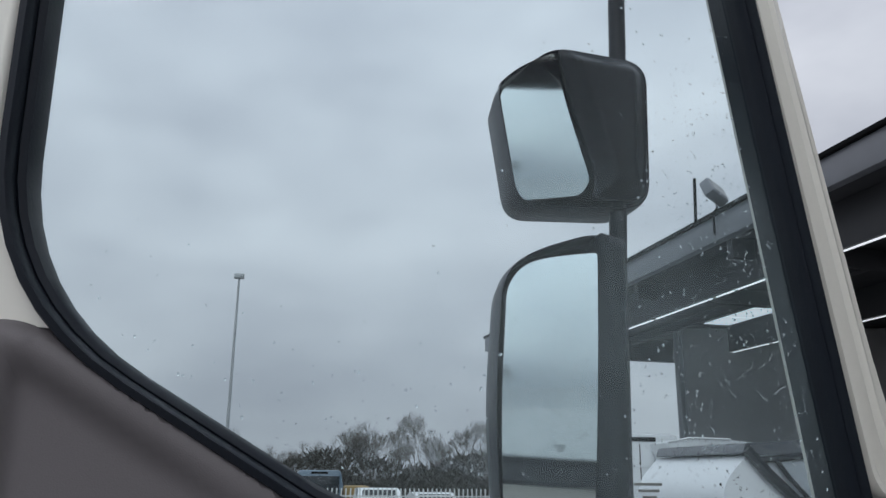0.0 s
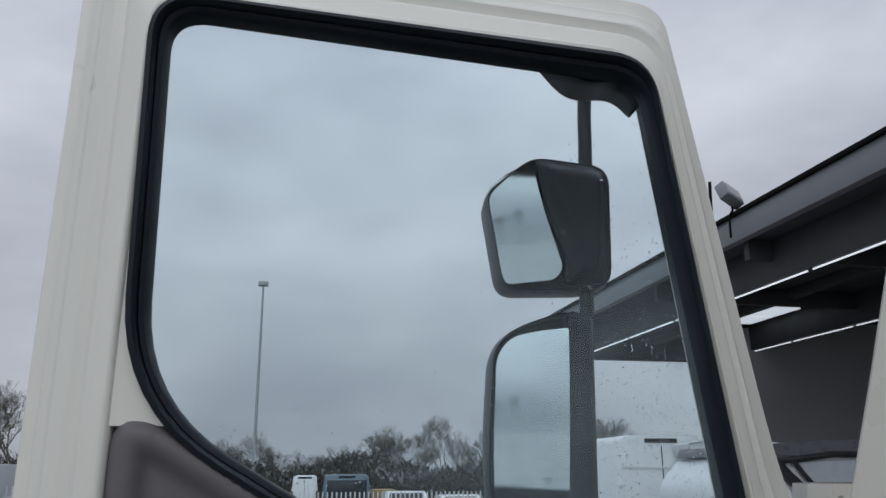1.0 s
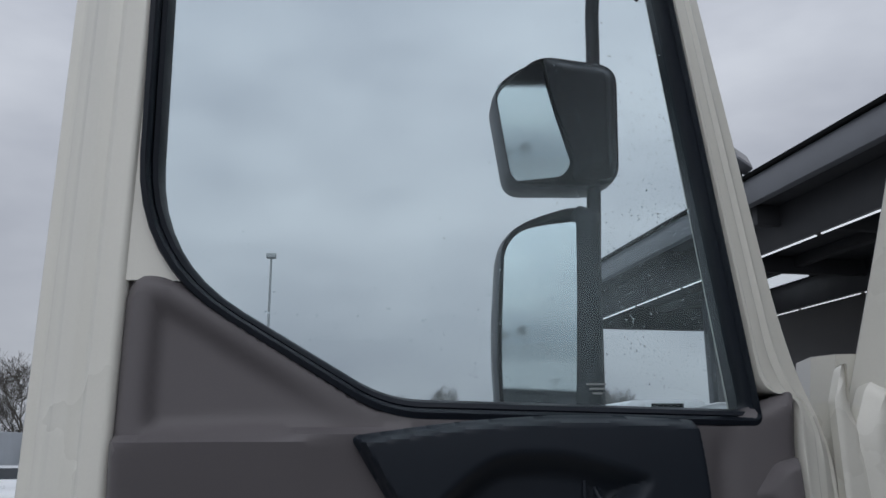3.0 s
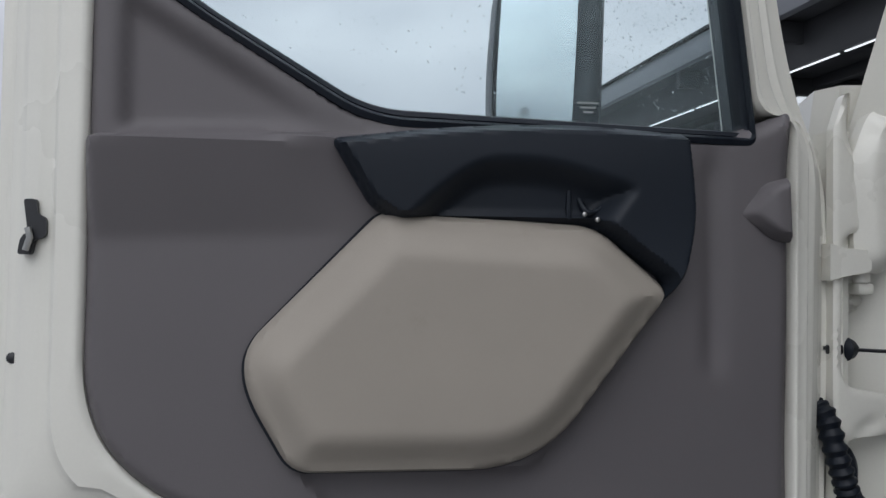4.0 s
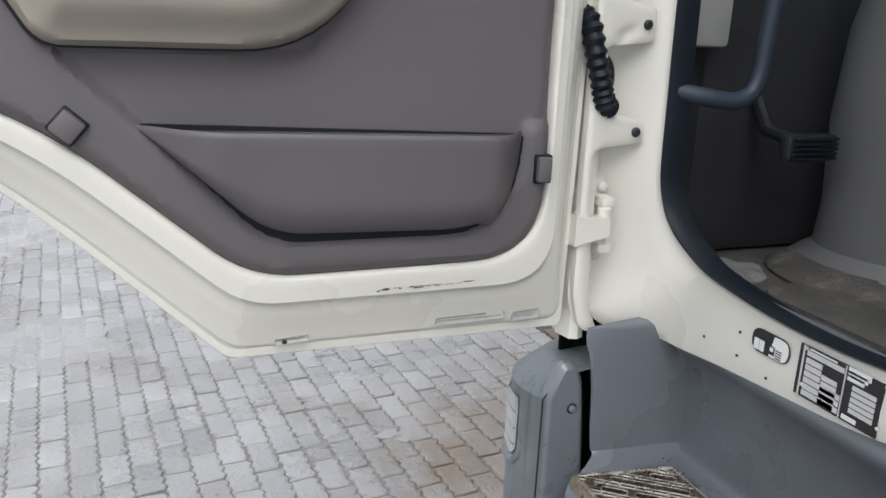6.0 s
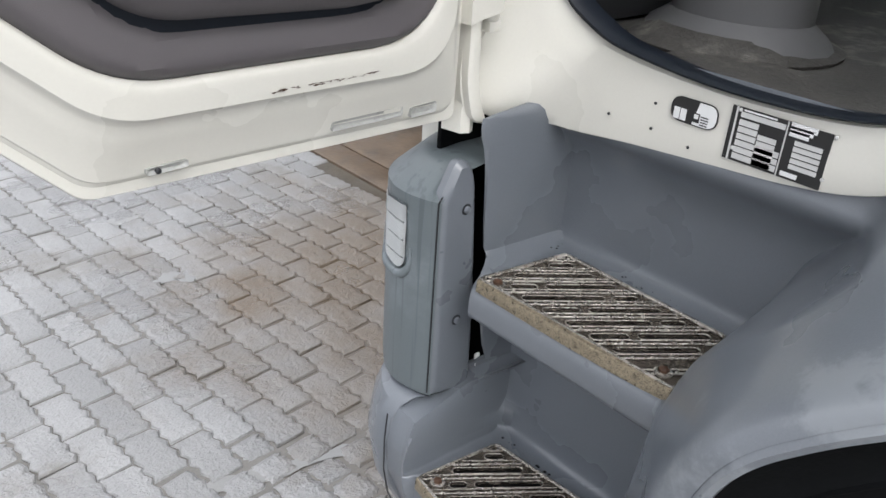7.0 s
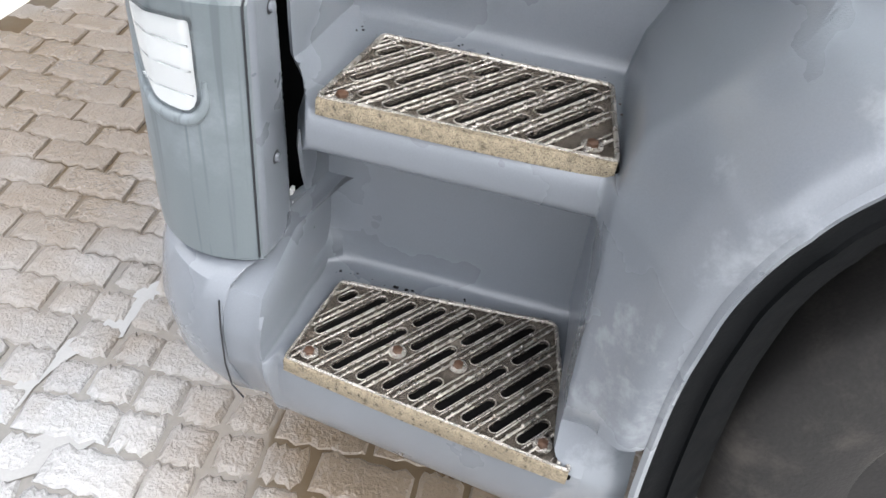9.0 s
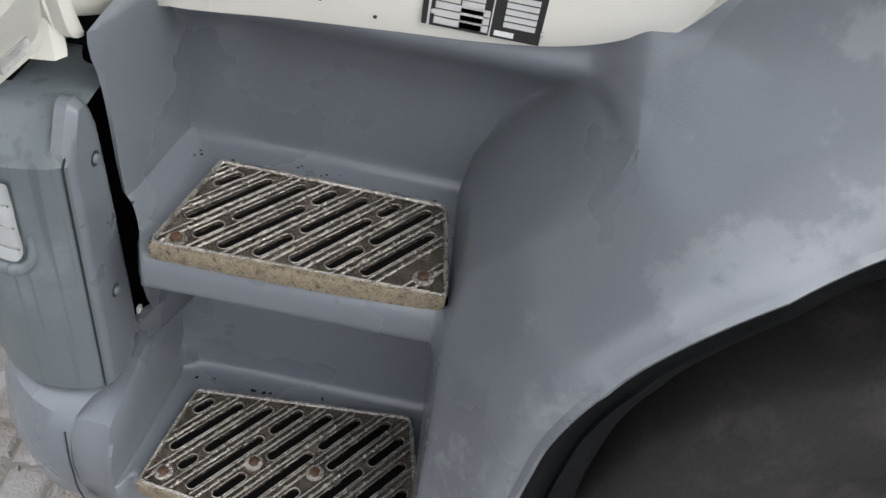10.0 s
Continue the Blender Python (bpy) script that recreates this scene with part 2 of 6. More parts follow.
M_MAT = mat("worn_dirty_floor_mat", (0.075, 0.071, 0.065), 0.75, vary=0.4, scale=18, fine=130, bump=0.8, depth=0.004,
            stain=(0.24, 0.225, 0.20), stain_scale=7, stain_at=(0.5, 0.70))
M_CARPET = mat("worn_pale_carpet", (0.20, 0.20, 0.195), 0.9, vary=0.35, scale=30, fine=400, bump=0.8, depth=0.004)
M_BLUEBAR = mat("blue_grey_grab_rail_rubber", (0.022, 0.031, 0.050), 0.5, vary=0.1)
M_PALELINING = mat("pale_grey_cab_lining", (0.27, 0.27, 0.265), 0.6, vary=0.1, bump=0.2)
M_MIRROR = mat("mirror_silver", (0.86, 0.88, 0.88), 0.06, metal=1.0, vary=0.02, bump=0.0, rough_vary=0.04)
M_GLASS = clear("tinted_door_glass", (0.83, 0.925, 0.945), 1.2)
M_GLASS.node_tree.nodes["Principled BSDF"].inputs["Specular IOR Level"].default_value = 0.2
M_LAMPGLASS = clear("clear_lamp_lens", (0.95, 0.97, 0.97), 1.49, 0.03)
M_REFLECT = mat("lamp_reflector", (0.9, 0.91, 0.91), 0.3, metal=0.7, vary=0.05, bump=0.0)
M_DROP = clear("rain_water", (0.97, 0.98, 0.99), 1.33)
# brown ground patches; the second puts the shade under the steps into colour
BROWN_AND_SHADE_PATCHES = ((1.50, 2.50, 1.0), (0.62, 1.05, 0.66), (0.92, 2.82, 0.13), (0.83, 2.72, 0.09))
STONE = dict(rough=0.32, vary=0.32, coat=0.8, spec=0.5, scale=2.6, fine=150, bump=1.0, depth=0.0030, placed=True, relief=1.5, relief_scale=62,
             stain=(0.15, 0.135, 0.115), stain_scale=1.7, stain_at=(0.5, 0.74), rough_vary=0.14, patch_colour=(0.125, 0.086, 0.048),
             patches=BROWN_AND_SHADE_PATCHES)
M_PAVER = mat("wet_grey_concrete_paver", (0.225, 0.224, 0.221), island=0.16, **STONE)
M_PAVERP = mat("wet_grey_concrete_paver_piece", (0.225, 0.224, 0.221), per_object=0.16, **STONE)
M_PUDDLE = mat("silty_rainwater", (0.23, 0.228, 0.222), 0.07, vary=0.1, scale=4, bump=0.0, rough_vary=0.01, placed=True)
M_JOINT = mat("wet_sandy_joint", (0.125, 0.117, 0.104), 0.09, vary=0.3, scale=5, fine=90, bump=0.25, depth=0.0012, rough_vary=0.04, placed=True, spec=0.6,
              patches=BROWN_AND_SHADE_PATCHES, patch_colour=(0.09, 0.062, 0.034))
M_FARGROUND = mat("far_wet_paving", (0.25, 0.245, 0.24), 0.3, vary=0.2, coat=0.3, scale=1.2, fine=30, bump=0.3, depth=0.004)
M_PLATE = mat("rusty_brown_steel_plate", (0.125, 0.088, 0.058), 0.4, metal=0.2, vary=0.4, scale=7, fine=70, bump=0.6, stain=(0.06, 0.05, 0.04), stain_scale=6, stain_at=(0.5, 0.75))
M_ALUPLATE = mat("brushed_type_plate", (0.62, 0.62, 0.61), 0.4, metal=0.35, vary=0.05, scale=50)
M_INK = mat("black_print", (0.014, 0.014, 0.014), 0.5, vary=0.1, bump=0.0)
M_PRINTWHITE = mat("white_print", (0.72, 0.73, 0.73), 0.5, vary=0.03, bump=0.0)


def mist():
    """Condensation on the pane: a thin cloudy film that fades out from one place."""
    m = bpy.data.materials.new("window_condensation")
    m.use_nodes = True
    n, l = m.node_tree.nodes, m.node_tree.links
    b = n["Principled BSDF"]
    b.inputs["Base Color"].default_value = (0.72, 0.77, 0.8, 1)
    b.inputs["Roughness"].default_value = 0.9
    tc = n.new("ShaderNodeTexCoord")
    mp = n.new("ShaderNodeMapping")
    mp.inputs["Location"].default_value = (-0.16, -1.32, -2.12)
    mp.vector_type = "POINT"
    sc = n.new("ShaderNodeVectorMath")
    sc.operation = "MULTIPLY"
    sc.inputs[1].default_value = (2.6, 1.0, 2.9)
    gr = n.new("ShaderNodeTexGradient")
    gr.gradient_type = "SPHERICAL"
    nz = n.new("ShaderNodeTexNoise")
    nz.inputs["Scale"].default_value, nz.inputs["Detail"].default_value = 6, 5
    mu = n.new("ShaderNodeMath")
    mu.operation = "MULTIPLY"
    mu2 = n.new("ShaderNodeMath")
    mu2.operation = "MULTIPLY"
    mu2.inputs[1].default_value = 0.22
    l.new(tc.outputs["Object"], mp.inputs[0])
    l.new(mp.outputs[0], sc.inputs[0])
    l.new(sc.outputs[0], gr.inputs[0])
    l.new(tc.outputs["Object"], nz.inputs["Vector"])
    l.new(gr.outputs["Fac"], mu.inputs[0])
    l.new(nz.outputs[0], mu.inputs[1])
    l.new(mu.outputs[0], mu2.inputs[0])
    l.new(mu2.outputs[0], b.inputs["Alpha"])
    return m


M_MIST = mist()

# ---- mesh tools ----
def part(name, bm, material, parent=None, label="", smooth=True, normals=True):
    if normals:
        bmesh.ops.recalc_face_normals(bm, faces=bm.faces)
    me = bpy.data.meshes.new(name)
    bm.to_mesh(me)
    bm.free()
    me.materials.append(material)
    if smooth:
        me.shade_smooth()
        me.set_sharp_from_angle(angle=radians(38))
    ob = new(name, me)
    if parent is not None:
        ob.parent = parent
    return tagged(ob, label)


def rp(corners, n=7):
    """A closed outline with rounded corners, n points to a corner: (a, b, radius)."""
    out = []
    k = len(corners)
    for i, (a, b, r) in enumerate(corners):
        p = Vector((a, b))
        q0, q1 = Vector(corners[i - 1][:2]) - p, Vector(corners[(i + 1) % k][:2]) - p
        a0, a1 = p + q0.normalized() * min(r, q0.length * 0.48), p + q1.normalized() * min(r, q1.length * 0.48)
        for j in range(n):
            s = j / (n - 1)
            out.append(tuple(a0 * (1 - s) ** 2 + p * 2 * s * (1 - s) + a1 * s * s))
    return out


def dense(pts, step):
    out = []
    for i, p in enumerate(pts):
        q = pts[(i + 1) % len(pts)]
        d = math.dist(p, q)
        if d < 1e-6:
            continue
        k = max(1, int(d / step))
        out += [(p[0] + (q[0] - p[0]) * j / k, p[1] + (q[1] - p[1]) * j / k) for j in range(k)]
    return out


def inside(P, poly):
    P, V = np.asarray(P, float), np.asarray(poly, float)
    W = np.roll(V, -1, 0)
    hit = np.zeros(len(P), bool)
    for (x0, y0), (x1, y1) in zip(V, W):
        if y0 == y1:
            continue
        c = (y0 > P[:, 1]) != (y1 > P[:, 1])
        hit ^= c & (P[:, 0] < (x1 - x0) * (P[:, 1] - y0) / (y1 - y0) + x0)
    return hit


def edge_distance(P, poly):
    P, A = np.asarray(P, float), np.asarray(poly, float)
    B = np.roll(A, -1, 0)
    best = np.full(len(P), 1e9)
    for a, b in zip(A, B):
        ab = b - a
        t = np.clip(((P - a) @ ab) / max(ab @ ab, 1e-12), 0, 1)
        best = np.minimum(best, np.linalg.norm(P - (a + t[:, None] * ab), axis=1))
    return best


def smooth_step(v, lo, hi):
    t = np.clip((v - lo) / (hi - lo), 0, 1)
    return t * t * (3 - 2 * t)


def sheet(outline, step, holes=()):
    """Points and triangles that fill an outline, with the holes left open."""
    from mathutils.geometry import delaunay_2d_cdt
    ring = dense(outline, step)
    rings = [ring] + [list(h) for h in holes]
    pts, edges = [], []
    for r in rings:
        k = len(pts)
        pts += r
        edges += [(k + i, k + (i + 1) % len(r)) for i in range(len(r))]
    A = np.array(ring)
    lo, hi = A.min(0), A.max(0)
    gx, gy = np.arange(lo[0], hi[0], step), np.arange(lo[1], hi[1], step)
    G = np.array([(x + (j % 2) * step / 2, y) for j, y in enumerate(gy) for x in gx])
    if len(G):
        keep = inside(G, ring) & (edge_distance(G, ring) > step * 0.45)
        for h in holes:
            keep &= ~inside(G, h) & (edge_distance(G, h) > step * 0.3)
        pts += [tuple(p) for p in G[keep]]
    v, e, f, *_ = delaunay_2d_cdt([Vector(p) for p in pts], edges, [], 1, 1e-6)
    v = np.array([tuple(p) for p in v])
    f = [t for t in f]
    cen = np.array([v[list(t)].mean(0) for t in f])
    ok = inside(cen, ring)
    for h in holes:
        ok &= ~inside(cen, h)
    return v, [t for t, k in zip(f, ok) if k], ring


def sculpt(outline, height, place, step=0.01, back=None, holes=()):
    """A filled outline raised by height(P, distance to the edge); place(a, b, h) gives the point; back: the height of its rear side."""
    v, f, ring = sheet(outline, step, holes)
    h = height(v, edge_distance(v, ring))
    bm = bmesh.new()
    bv = [bm.verts.new(place(a, b, c)) for (a, b), c in zip(v, h)]
    for t in f:
        try:
            bm.faces.new([bv[i] for i in t])
        except ValueError:
            pass
    if back is not None:
        rim = [e for e in bm.edges if len(e.link_faces) == 1]
        made = bmesh.ops.extrude_edge_only(bm, edges=rim)
        index = {}
        for e in rim:
            for w in e.verts:
                index[w] = bv.index(w) if w not in index else index[w]
        flat = {tuple(round(c, 6) for c in w.co): i for w, i in index.items()}
        for w in [g for g in made["geom"] if isinstance(g, bmesh.types.BMVert)]:
            i = flat[tuple(round(c, 6) for c in w.co)]
            w.co = place(v[i][0], v[i][1], back)
    return bm


def door_at(a, b, c):
    return (a, c, b)


def side_at(a, b, c):
    return (c, a, b)


def flat_at(a, b, c):
    return (a, b, c)


def loft(rings, cap=(False, False), closed=True):
    bm = bmesh.new()
    rows = [[bm.verts.new(p) for p in r] for r in rings]
    for r0, r1 in zip(rows, rows[1:]):
        k = len(r0)
        for i in range(k if closed else k - 1):
            j = (i + 1) % k
            bm.faces.new((r0[i], r0[j], r1[j], r1[i]))
    if cap[0]:
        bm.faces.new(rows[0])
    if cap[1]:
        bm.faces.new(list(reversed(rows[-1])))
    return bm


def box(bm, lo, hi, bevel=0.0, m=None):
    vs = [bm.verts.new((x, y, z)) for x in (lo[0], hi[0]) for y in (lo[1], hi[1]) for z in (lo[2], hi[2])]
    fs = [bm.faces.new([vs[i] for i in q]) for q in ((0, 1, 3, 2), (4, 6, 7, 5), (0, 4, 5, 1), (2, 3, 7, 6), (0, 2, 6, 4), (1, 5, 7, 3))]
    if bevel:
        es = list({e for f in fs for e in f.edges})
        made = bmesh.ops.bevel(bm, geom=es, offset=bevel, segments=2, affect="EDGES", profile=0.5)
        vs = list({w for f in made["faces"] for w in f.verts} | {w for w in vs if w.is_valid})
    if m is not None:
        bmesh.ops.transform(bm, matrix=m, verts=[w for w in vs if w.is_valid])
    return bm


def tube(points, radius, sides=12, ends=True, bm=None):
    """A round bar along the points; radius may be a list."""
    bm = bm or bmesh.new()
    P = [Vector(p) for p in points]
    R = radius if isinstance(radius, (list, tuple)) else [radius] * len(P)
    rows, up = [], None
    for i, p in enumerate(P):
        d = (P[min(i + 1, len(P) - 1)] - P[max(i - 1, 0)]).normalized()
        if up is None:
            up = d.orthogonal().normalized()
        up = (up - d * up.dot(d)).normalized()
        w = d.cross(up)
        rows.append([bm.verts.new(p + (up * math.cos(6.28319 * k / sides) + w * math.sin(6.28319 * k / sides)) * R[i]) for k in range(sides)])
    for r0, r1 in zip(rows, rows[1:]):
        for k in range(sides):
            bm.faces.new((r0[k], r0[(k + 1) % sides], r1[(k + 1) % sides], r1[k]))
    if ends:
        bm.faces.new(rows[0])
        bm.faces.new(list(reversed(rows[-1])))
    return bm


def turned(profile, axis_m, sides=24, bm=None):
    """A turned shape: (radius, along) pairs round the z axis of axis_m."""
    bm = bm or bmesh.new()
    rows = []
    for r, a in profile:
        rows.append([bm.verts.new(axis_m @ Vector((r * math.cos(6.28319 * k / sides), r * math.sin(6.28319 * k / sides), a))) for k in range(sides)])
    for r0, r1 in zip(rows, rows[1:]):
        for k in range(sides):
            bm.faces.new((r0[k], r0[(k + 1) % sides], r1[(k + 1) % sides], r1[k]))
    bm.faces.new(rows[0])
    bm.faces.new(list(reversed(rows[-1])))
    return bm


def curve_points(pts, per=8):
    """A smooth line through the points."""
    P = [Vector(p) for p in pts]
    out = []
    for i in range(len(P) - 1):
        p0, p1, p2, p3 = P[max(i - 1, 0)], P[i], P[i + 1], P[min(i + 2, len(P) - 1)]
        for j in range(per):
            t = j / per
            out.append(0.5 * ((2 * p1) + (p2 - p0) * t + (2 * p0 - 5 * p1 + 4 * p2 - p3) * t * t + (3 * p1 - p0 - 3 * p2 + p3) * t ** 3))
    return out + [P[-1]]


# ---- ground ----
PAVE = pose(0.30, 2.0, 0, 0, 0, 5)
PL, PW = 0.2, 0.1


def paver_outline(rnd, length, width, rough):
    """A paver with wavy long sides along y; rough: how chipped and rounded it is."""
    teeth, amp = 4, 0.011
    hl, hw = length / 2, width / 2
    right, left = [], []
    for k in range(teeth * 2 + 1):
        y = -hl + 2 * hl * k / (teeth * 2)
        off = amp * (1 if k % 2 else -1) * 0.5 * (1 - 0.5 * rough)
        end = (abs(k - teeth) / teeth) ** 6
        nip = 0.016 * rough * end * rnd.uniform(0.5, 1.4)
        jit = 0.0012 + 0.0045 * rough
        right.append((hw + off - nip + rnd.uniform(-jit, jit), y + rnd.uniform(-jit, jit)))
        left.append((-hw + off + nip + rnd.uniform(-jit, jit), y + rnd.uniform(-jit, jit)))
    return right + left[::-1]


def paver_mesh(seed, length, width, rough):
    """The rings of one stone: foot, shoulder and crown."""
    rnd = random.Random(seed)
    ring = paver_outline(rnd, length, width, rough)
    fall = 0.0035 + 0.005 * rough
    crown = []
    for x, y in ring:
        r = max(math.hypot(x, y), 1e-6)
        q = fall * rnd.uniform(0.6, 1.6)
        crown.append((x - math.copysign(min(q, abs(x)), x), y - math.copysign(min(q, abs(y)), y) * (1 if abs(y) > length * 0.4 else 0.2)))
    core = [(x * 0.72, y * 0.8) for x, y in crown]
    return [[(x, y, -0.03) for x, y in ring], [(x, y, -0.0055 - 0.003 * rough) for x, y in ring], [(x, y, -0.0010 - 0.0012 * rough) for x, y in crown], [(x, y, 0.0008) for x, y in core]]


WHOLE = [paver_mesh(10 + k, PL - 0.0055, PW - 0.0018, 0.14) for k in range(6)]
CHIPPED = [paver_mesh(30 + k, PL - 0.008, PW - 0.003, 0.5) for k in range(5)]
HALF = [paver_mesh(50 + k, PL * 0.5 - 0.004, PW - 0.004, 0.7) for k in range(6)]
STONES = WHOLE + CHIPPED + HALF


def add_paver(bm, m, kind):
    rings = [[bm.verts.new(m @ Vector(p)) for p in r] for r in STONES[kind]]
    k = len(rings[0])
    for a, b in zip(rings, rings[1:]):
        for i in range(k):
            bm.faces.new((a[i], a[(i + 1) % k], b[(i + 1) % k], b[i]))
    bm.faces.new(rings[-1])


def sunk(x):
    """The line along which the stones have sunk and spread."""
    return 1.985 - 0.33 * max(0.0, x - 0.42) + 0.012 * math.sin(x * 23)


def worn(x, y):
    """How broken the paving is: the sunken line beside the step, and the stretch behind it."""
    strip = max(0.0, 1 - abs(y - sunk(x)) / 0.13) * (1 if -0.7 < x < 0.95 else 0)
    behind = 0.55 if -1.2 < x < 0.9 and y < sunk(x) else 0.0
    return strip, max(strip, behind)


ground = sculpt([(-900, -900), (900, -900), (900, 900), (-900, 900)], lambda P, d: P[:, 0] * 0 - 0.0065, flat_at, 300)
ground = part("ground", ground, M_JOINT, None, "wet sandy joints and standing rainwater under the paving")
tagged(ground, "", "ground", "", "structure")
far_paving = sculpt([(-80, -40), (80, -40), (80, 90), (-80, 90)], lambda P, d: P[:, 0] * 0 - 0.001, flat_at, 20,
                    holes=[[(-7, -2), (6, -2), (6, 14), (-7, 14)]])
far_paving = part("far_paving", far_paving, M_FARGROUND, None, "wet grey block paving of the yard")
tagged(far_paving, "", "pavement", "", "structure")
pavement = new("pavement")
tagged(pavement, "wet grey zigzag concrete block paving with sandy joints", "pavement", "", "structure")

# rainwater standing in the worn strip
def pool(pts, z):
    water = sculpt([(x, y) for x, y in dense(pts, 0.02)], lambda P, d: P[:, 0] * 0 + z, flat_at, 0.1)
    puddle = part("puddle", water, M_PUDDLE, None, "shallow silty rainwater in the broken joints of the paving")
    return tagged(puddle, "", "puddle", "puddles in the paving", "structure")


def blot(cx, cy, rx, ry, seed):
    """A ragged pool outline."""
    rnd = random.Random(seed)
    return [(cx + rx * q * math.cos(k * 0.2618), cy + ry * q * math.sin(k * 0.2618)) for k in range(24) for q in (rnd.uniform(0.7, 1.15),)]


wr = random.Random(21)
upper = [(x, sunk(x) + 0.028 + wr.uniform(-0.016, 0.016)) for x in np.arange(-0.7, 0.92, 0.045)]
lower_edge = [(x, sunk(x) - 0.028 + wr.uniform(-0.016, 0.016)) for x in np.arange(0.92, -0.7, -0.045)]
pool([(float(a), float(b)) for a, b in upper + lower_edge], -0.0036)
pool([(0.30, 1.93), (0.37, 1.96), (0.42, 1.88), (0.52, 1.80), (0.50, 1.73), (0.41, 1.78), (0.34, 1.86)], -0.0036)
for px, py, rx, ry, z in ((0.755, 3.56, 0.07, 0.05, 0.0003), (0.70, 3.02, 0.05, 0.035, 0.0), (0.76, 2.99, 0.05, 0.04, 0.0), (-0.62, 4.35, 0.30, 0.40, -0.0016), (-1.2, 6.4, 0.5, 0.6, -0.0012)):
    pool(blot(px, py, rx, ry, int(px * 100 + py * 10)), z)

stones_near, stones_far = [], []
rng = random.Random(4)
for i in range(-75, 66):
    for j in range(-22, 64):
        px, py = i * PW, j * PL + (i % 2) * PL / 2
        c = PAVE @ Vector((px, py, 0))
        if not (-6.95 < c.x < 5.95 and -1.95 < c.y < 13.95):
            continue
        if 1.76 < c.x < 2.58 and 2.92 < c.y < 3.92:
            continue
        strip, wv = worn(c.x, c.y)
        if rng.random() < (0.06 if c.y < 2.4 or c.x > 0.6 else 0.45):
            wv = max(wv, 0.42)
        halves = wv > 0.3 and rng.random() < (0.55 + 0.3 * strip if c.y < 2.4 else 0.12)
        for end in ((-1, 1) if halves else (0,)):
            kind = 11 + rng.randrange(6) if halves else (6 + rng.randrange(5) if wv > 0.3 and rng.random() < 0.8 else rng.randrange(6))
            m = PAVE @ pose(px + rng.uniform(-1, 1) * (0.001 + 0.004 * wv), py + end * PL * 0.25 + rng.uniform(-1, 1) * (0.0015 + 0.006 * wv),
                            rng.uniform(-0.0024, 0.0024) - 0.0022 * strip * rng.random(),
                            rng.uniform(-0.9, 0.9) * (1 + 1.0 * wv), rng.uniform(-1.2, 1.2) * (1 + 1.0 * wv), rng.uniform(-0.5, 0.5) + wv * rng.uniform(-5, 5))
            scale = 1 - 0.13 * strip * rng.random()
            m = m @ Matrix.Diagonal((scale, scale, 1, 1))
            near = math.hypot(c.x - 0.2, c.y - 2.0)
            (stones_near if near < 1.6 and c.x < 1.3 else stones_far).append((near, m, kind))
stones_near.sort(key=lambda s: s[0])
stones_far += stones_near[300:]
stones_near = stones_near[:300]
bm_far = bmesh.new()
for _, m, kind in stones_far:
    add_paver(bm_far, m, kind)
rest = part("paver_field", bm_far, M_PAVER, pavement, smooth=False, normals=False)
tagged(rest, "", "", "", "stuff")

# rusty steel plates let into the paving
for k, (x0, x1) in enumerate(((1.81, 1.975), (1.985, 2.52))):
    bm = box(bmesh.new(), (x0, 2.96, -0.03), (x1, 3.86, 0.007), 0.004)
    plate = part("steel_cover_plate", bm, M_PLATE)
    tagged(plate, "rusty brown steel cover plate let into wet paving", "cover plate", "cover plates in the paving")

# ---- the truck ----
truck = new("truck")
tagged(truck, "cream white truck cab with open door and blue-grey plastic entry steps", "truck")

# door: the white pressed frame
O = [(-0.590, 2.884, 0.03), (0.310, 2.810, 0.05), (0.430, 2.05, 0.12), (0.487, 1.905, 0.09), (0.468, 1.126, 0.012),
     (-0.046, 1.126, 0.015), (-0.272, 1.351, 0.16), (-0.395, 1.444, 0.11), (-0.600, 1.454, 0.02)]
I = [(-0.469, 2.714, 0.07), (0.251, 2.664, 0.07), (0.343, 1.99, 0.02), (0.395, 1.985, 0.02), (0.400, 1.258, 0.115),
     (-0.018, 1.256, 0.06), (-0.255, 1.462, 0.10), (-0.40, 1.510, 0.12), (-0.480, 1.60, 0.08)]
o_ring, i_ring = rp(O, 9), rp(I, 9)


def between(s, y, y_low=None):
    """A ring of the frame; y_low: how deep it lies below the window."""
    out = []
    for a, b in zip(o_ring, i_ring):
        x, z = a[0] + (b[0] - a[0]) * s, a[1] + (b[1] - a[1]) * s
        w = 0.0 if y_low is None else 1 - float(smooth_step(np.array(z), 1.62, 2.05))
        out.append((x, y + ((y_low or y) - y) * w, z))
    return out


# across the frame from its outer edge: depth beside the window, depth below it
FRAME_STEPS = [(0.0, 1.392, 1.392), (0.0, 1.366, 1.352), (0.02, 1.361, 1.347), (0.1, 1.359, 1.3455), (0.115, 1.3585, 1.3460), (0.13, 1.358, 1.3445), (0.155, 1.357, 1.3435),
               (0.175, 1.356, 1.337), (0.24, 1.353, 1.334), (0.28, 1.348, 1.332), (0.335, 1.327, 1.329), (0.37, 1.32, 1.327), (0.46, 1.317, 1.322), (0.49, 1.312, 1.320),
               (0.53, 1.31, 1.318), (0.56, 1.3118, 1.3165), (0.64, 1.313, 1.313), (0.675, 1.304, 1.310), (0.7, 1.301, 1.3045), (0.72, 1.299, 1.301), (0.86, 1.297, 1.2985),
               (0.9, 1.292, 1.298), (0.94, 1.292, 1.298), (0.97, 1.296, 1.299), (1, 1.303, 1.303), (1.02, 1.345, 1.345)]
door = part("door", loft([between(*row) for row in FRAME_STEPS]), M_WHITE, truck, "open cream white truck door with grey trim")

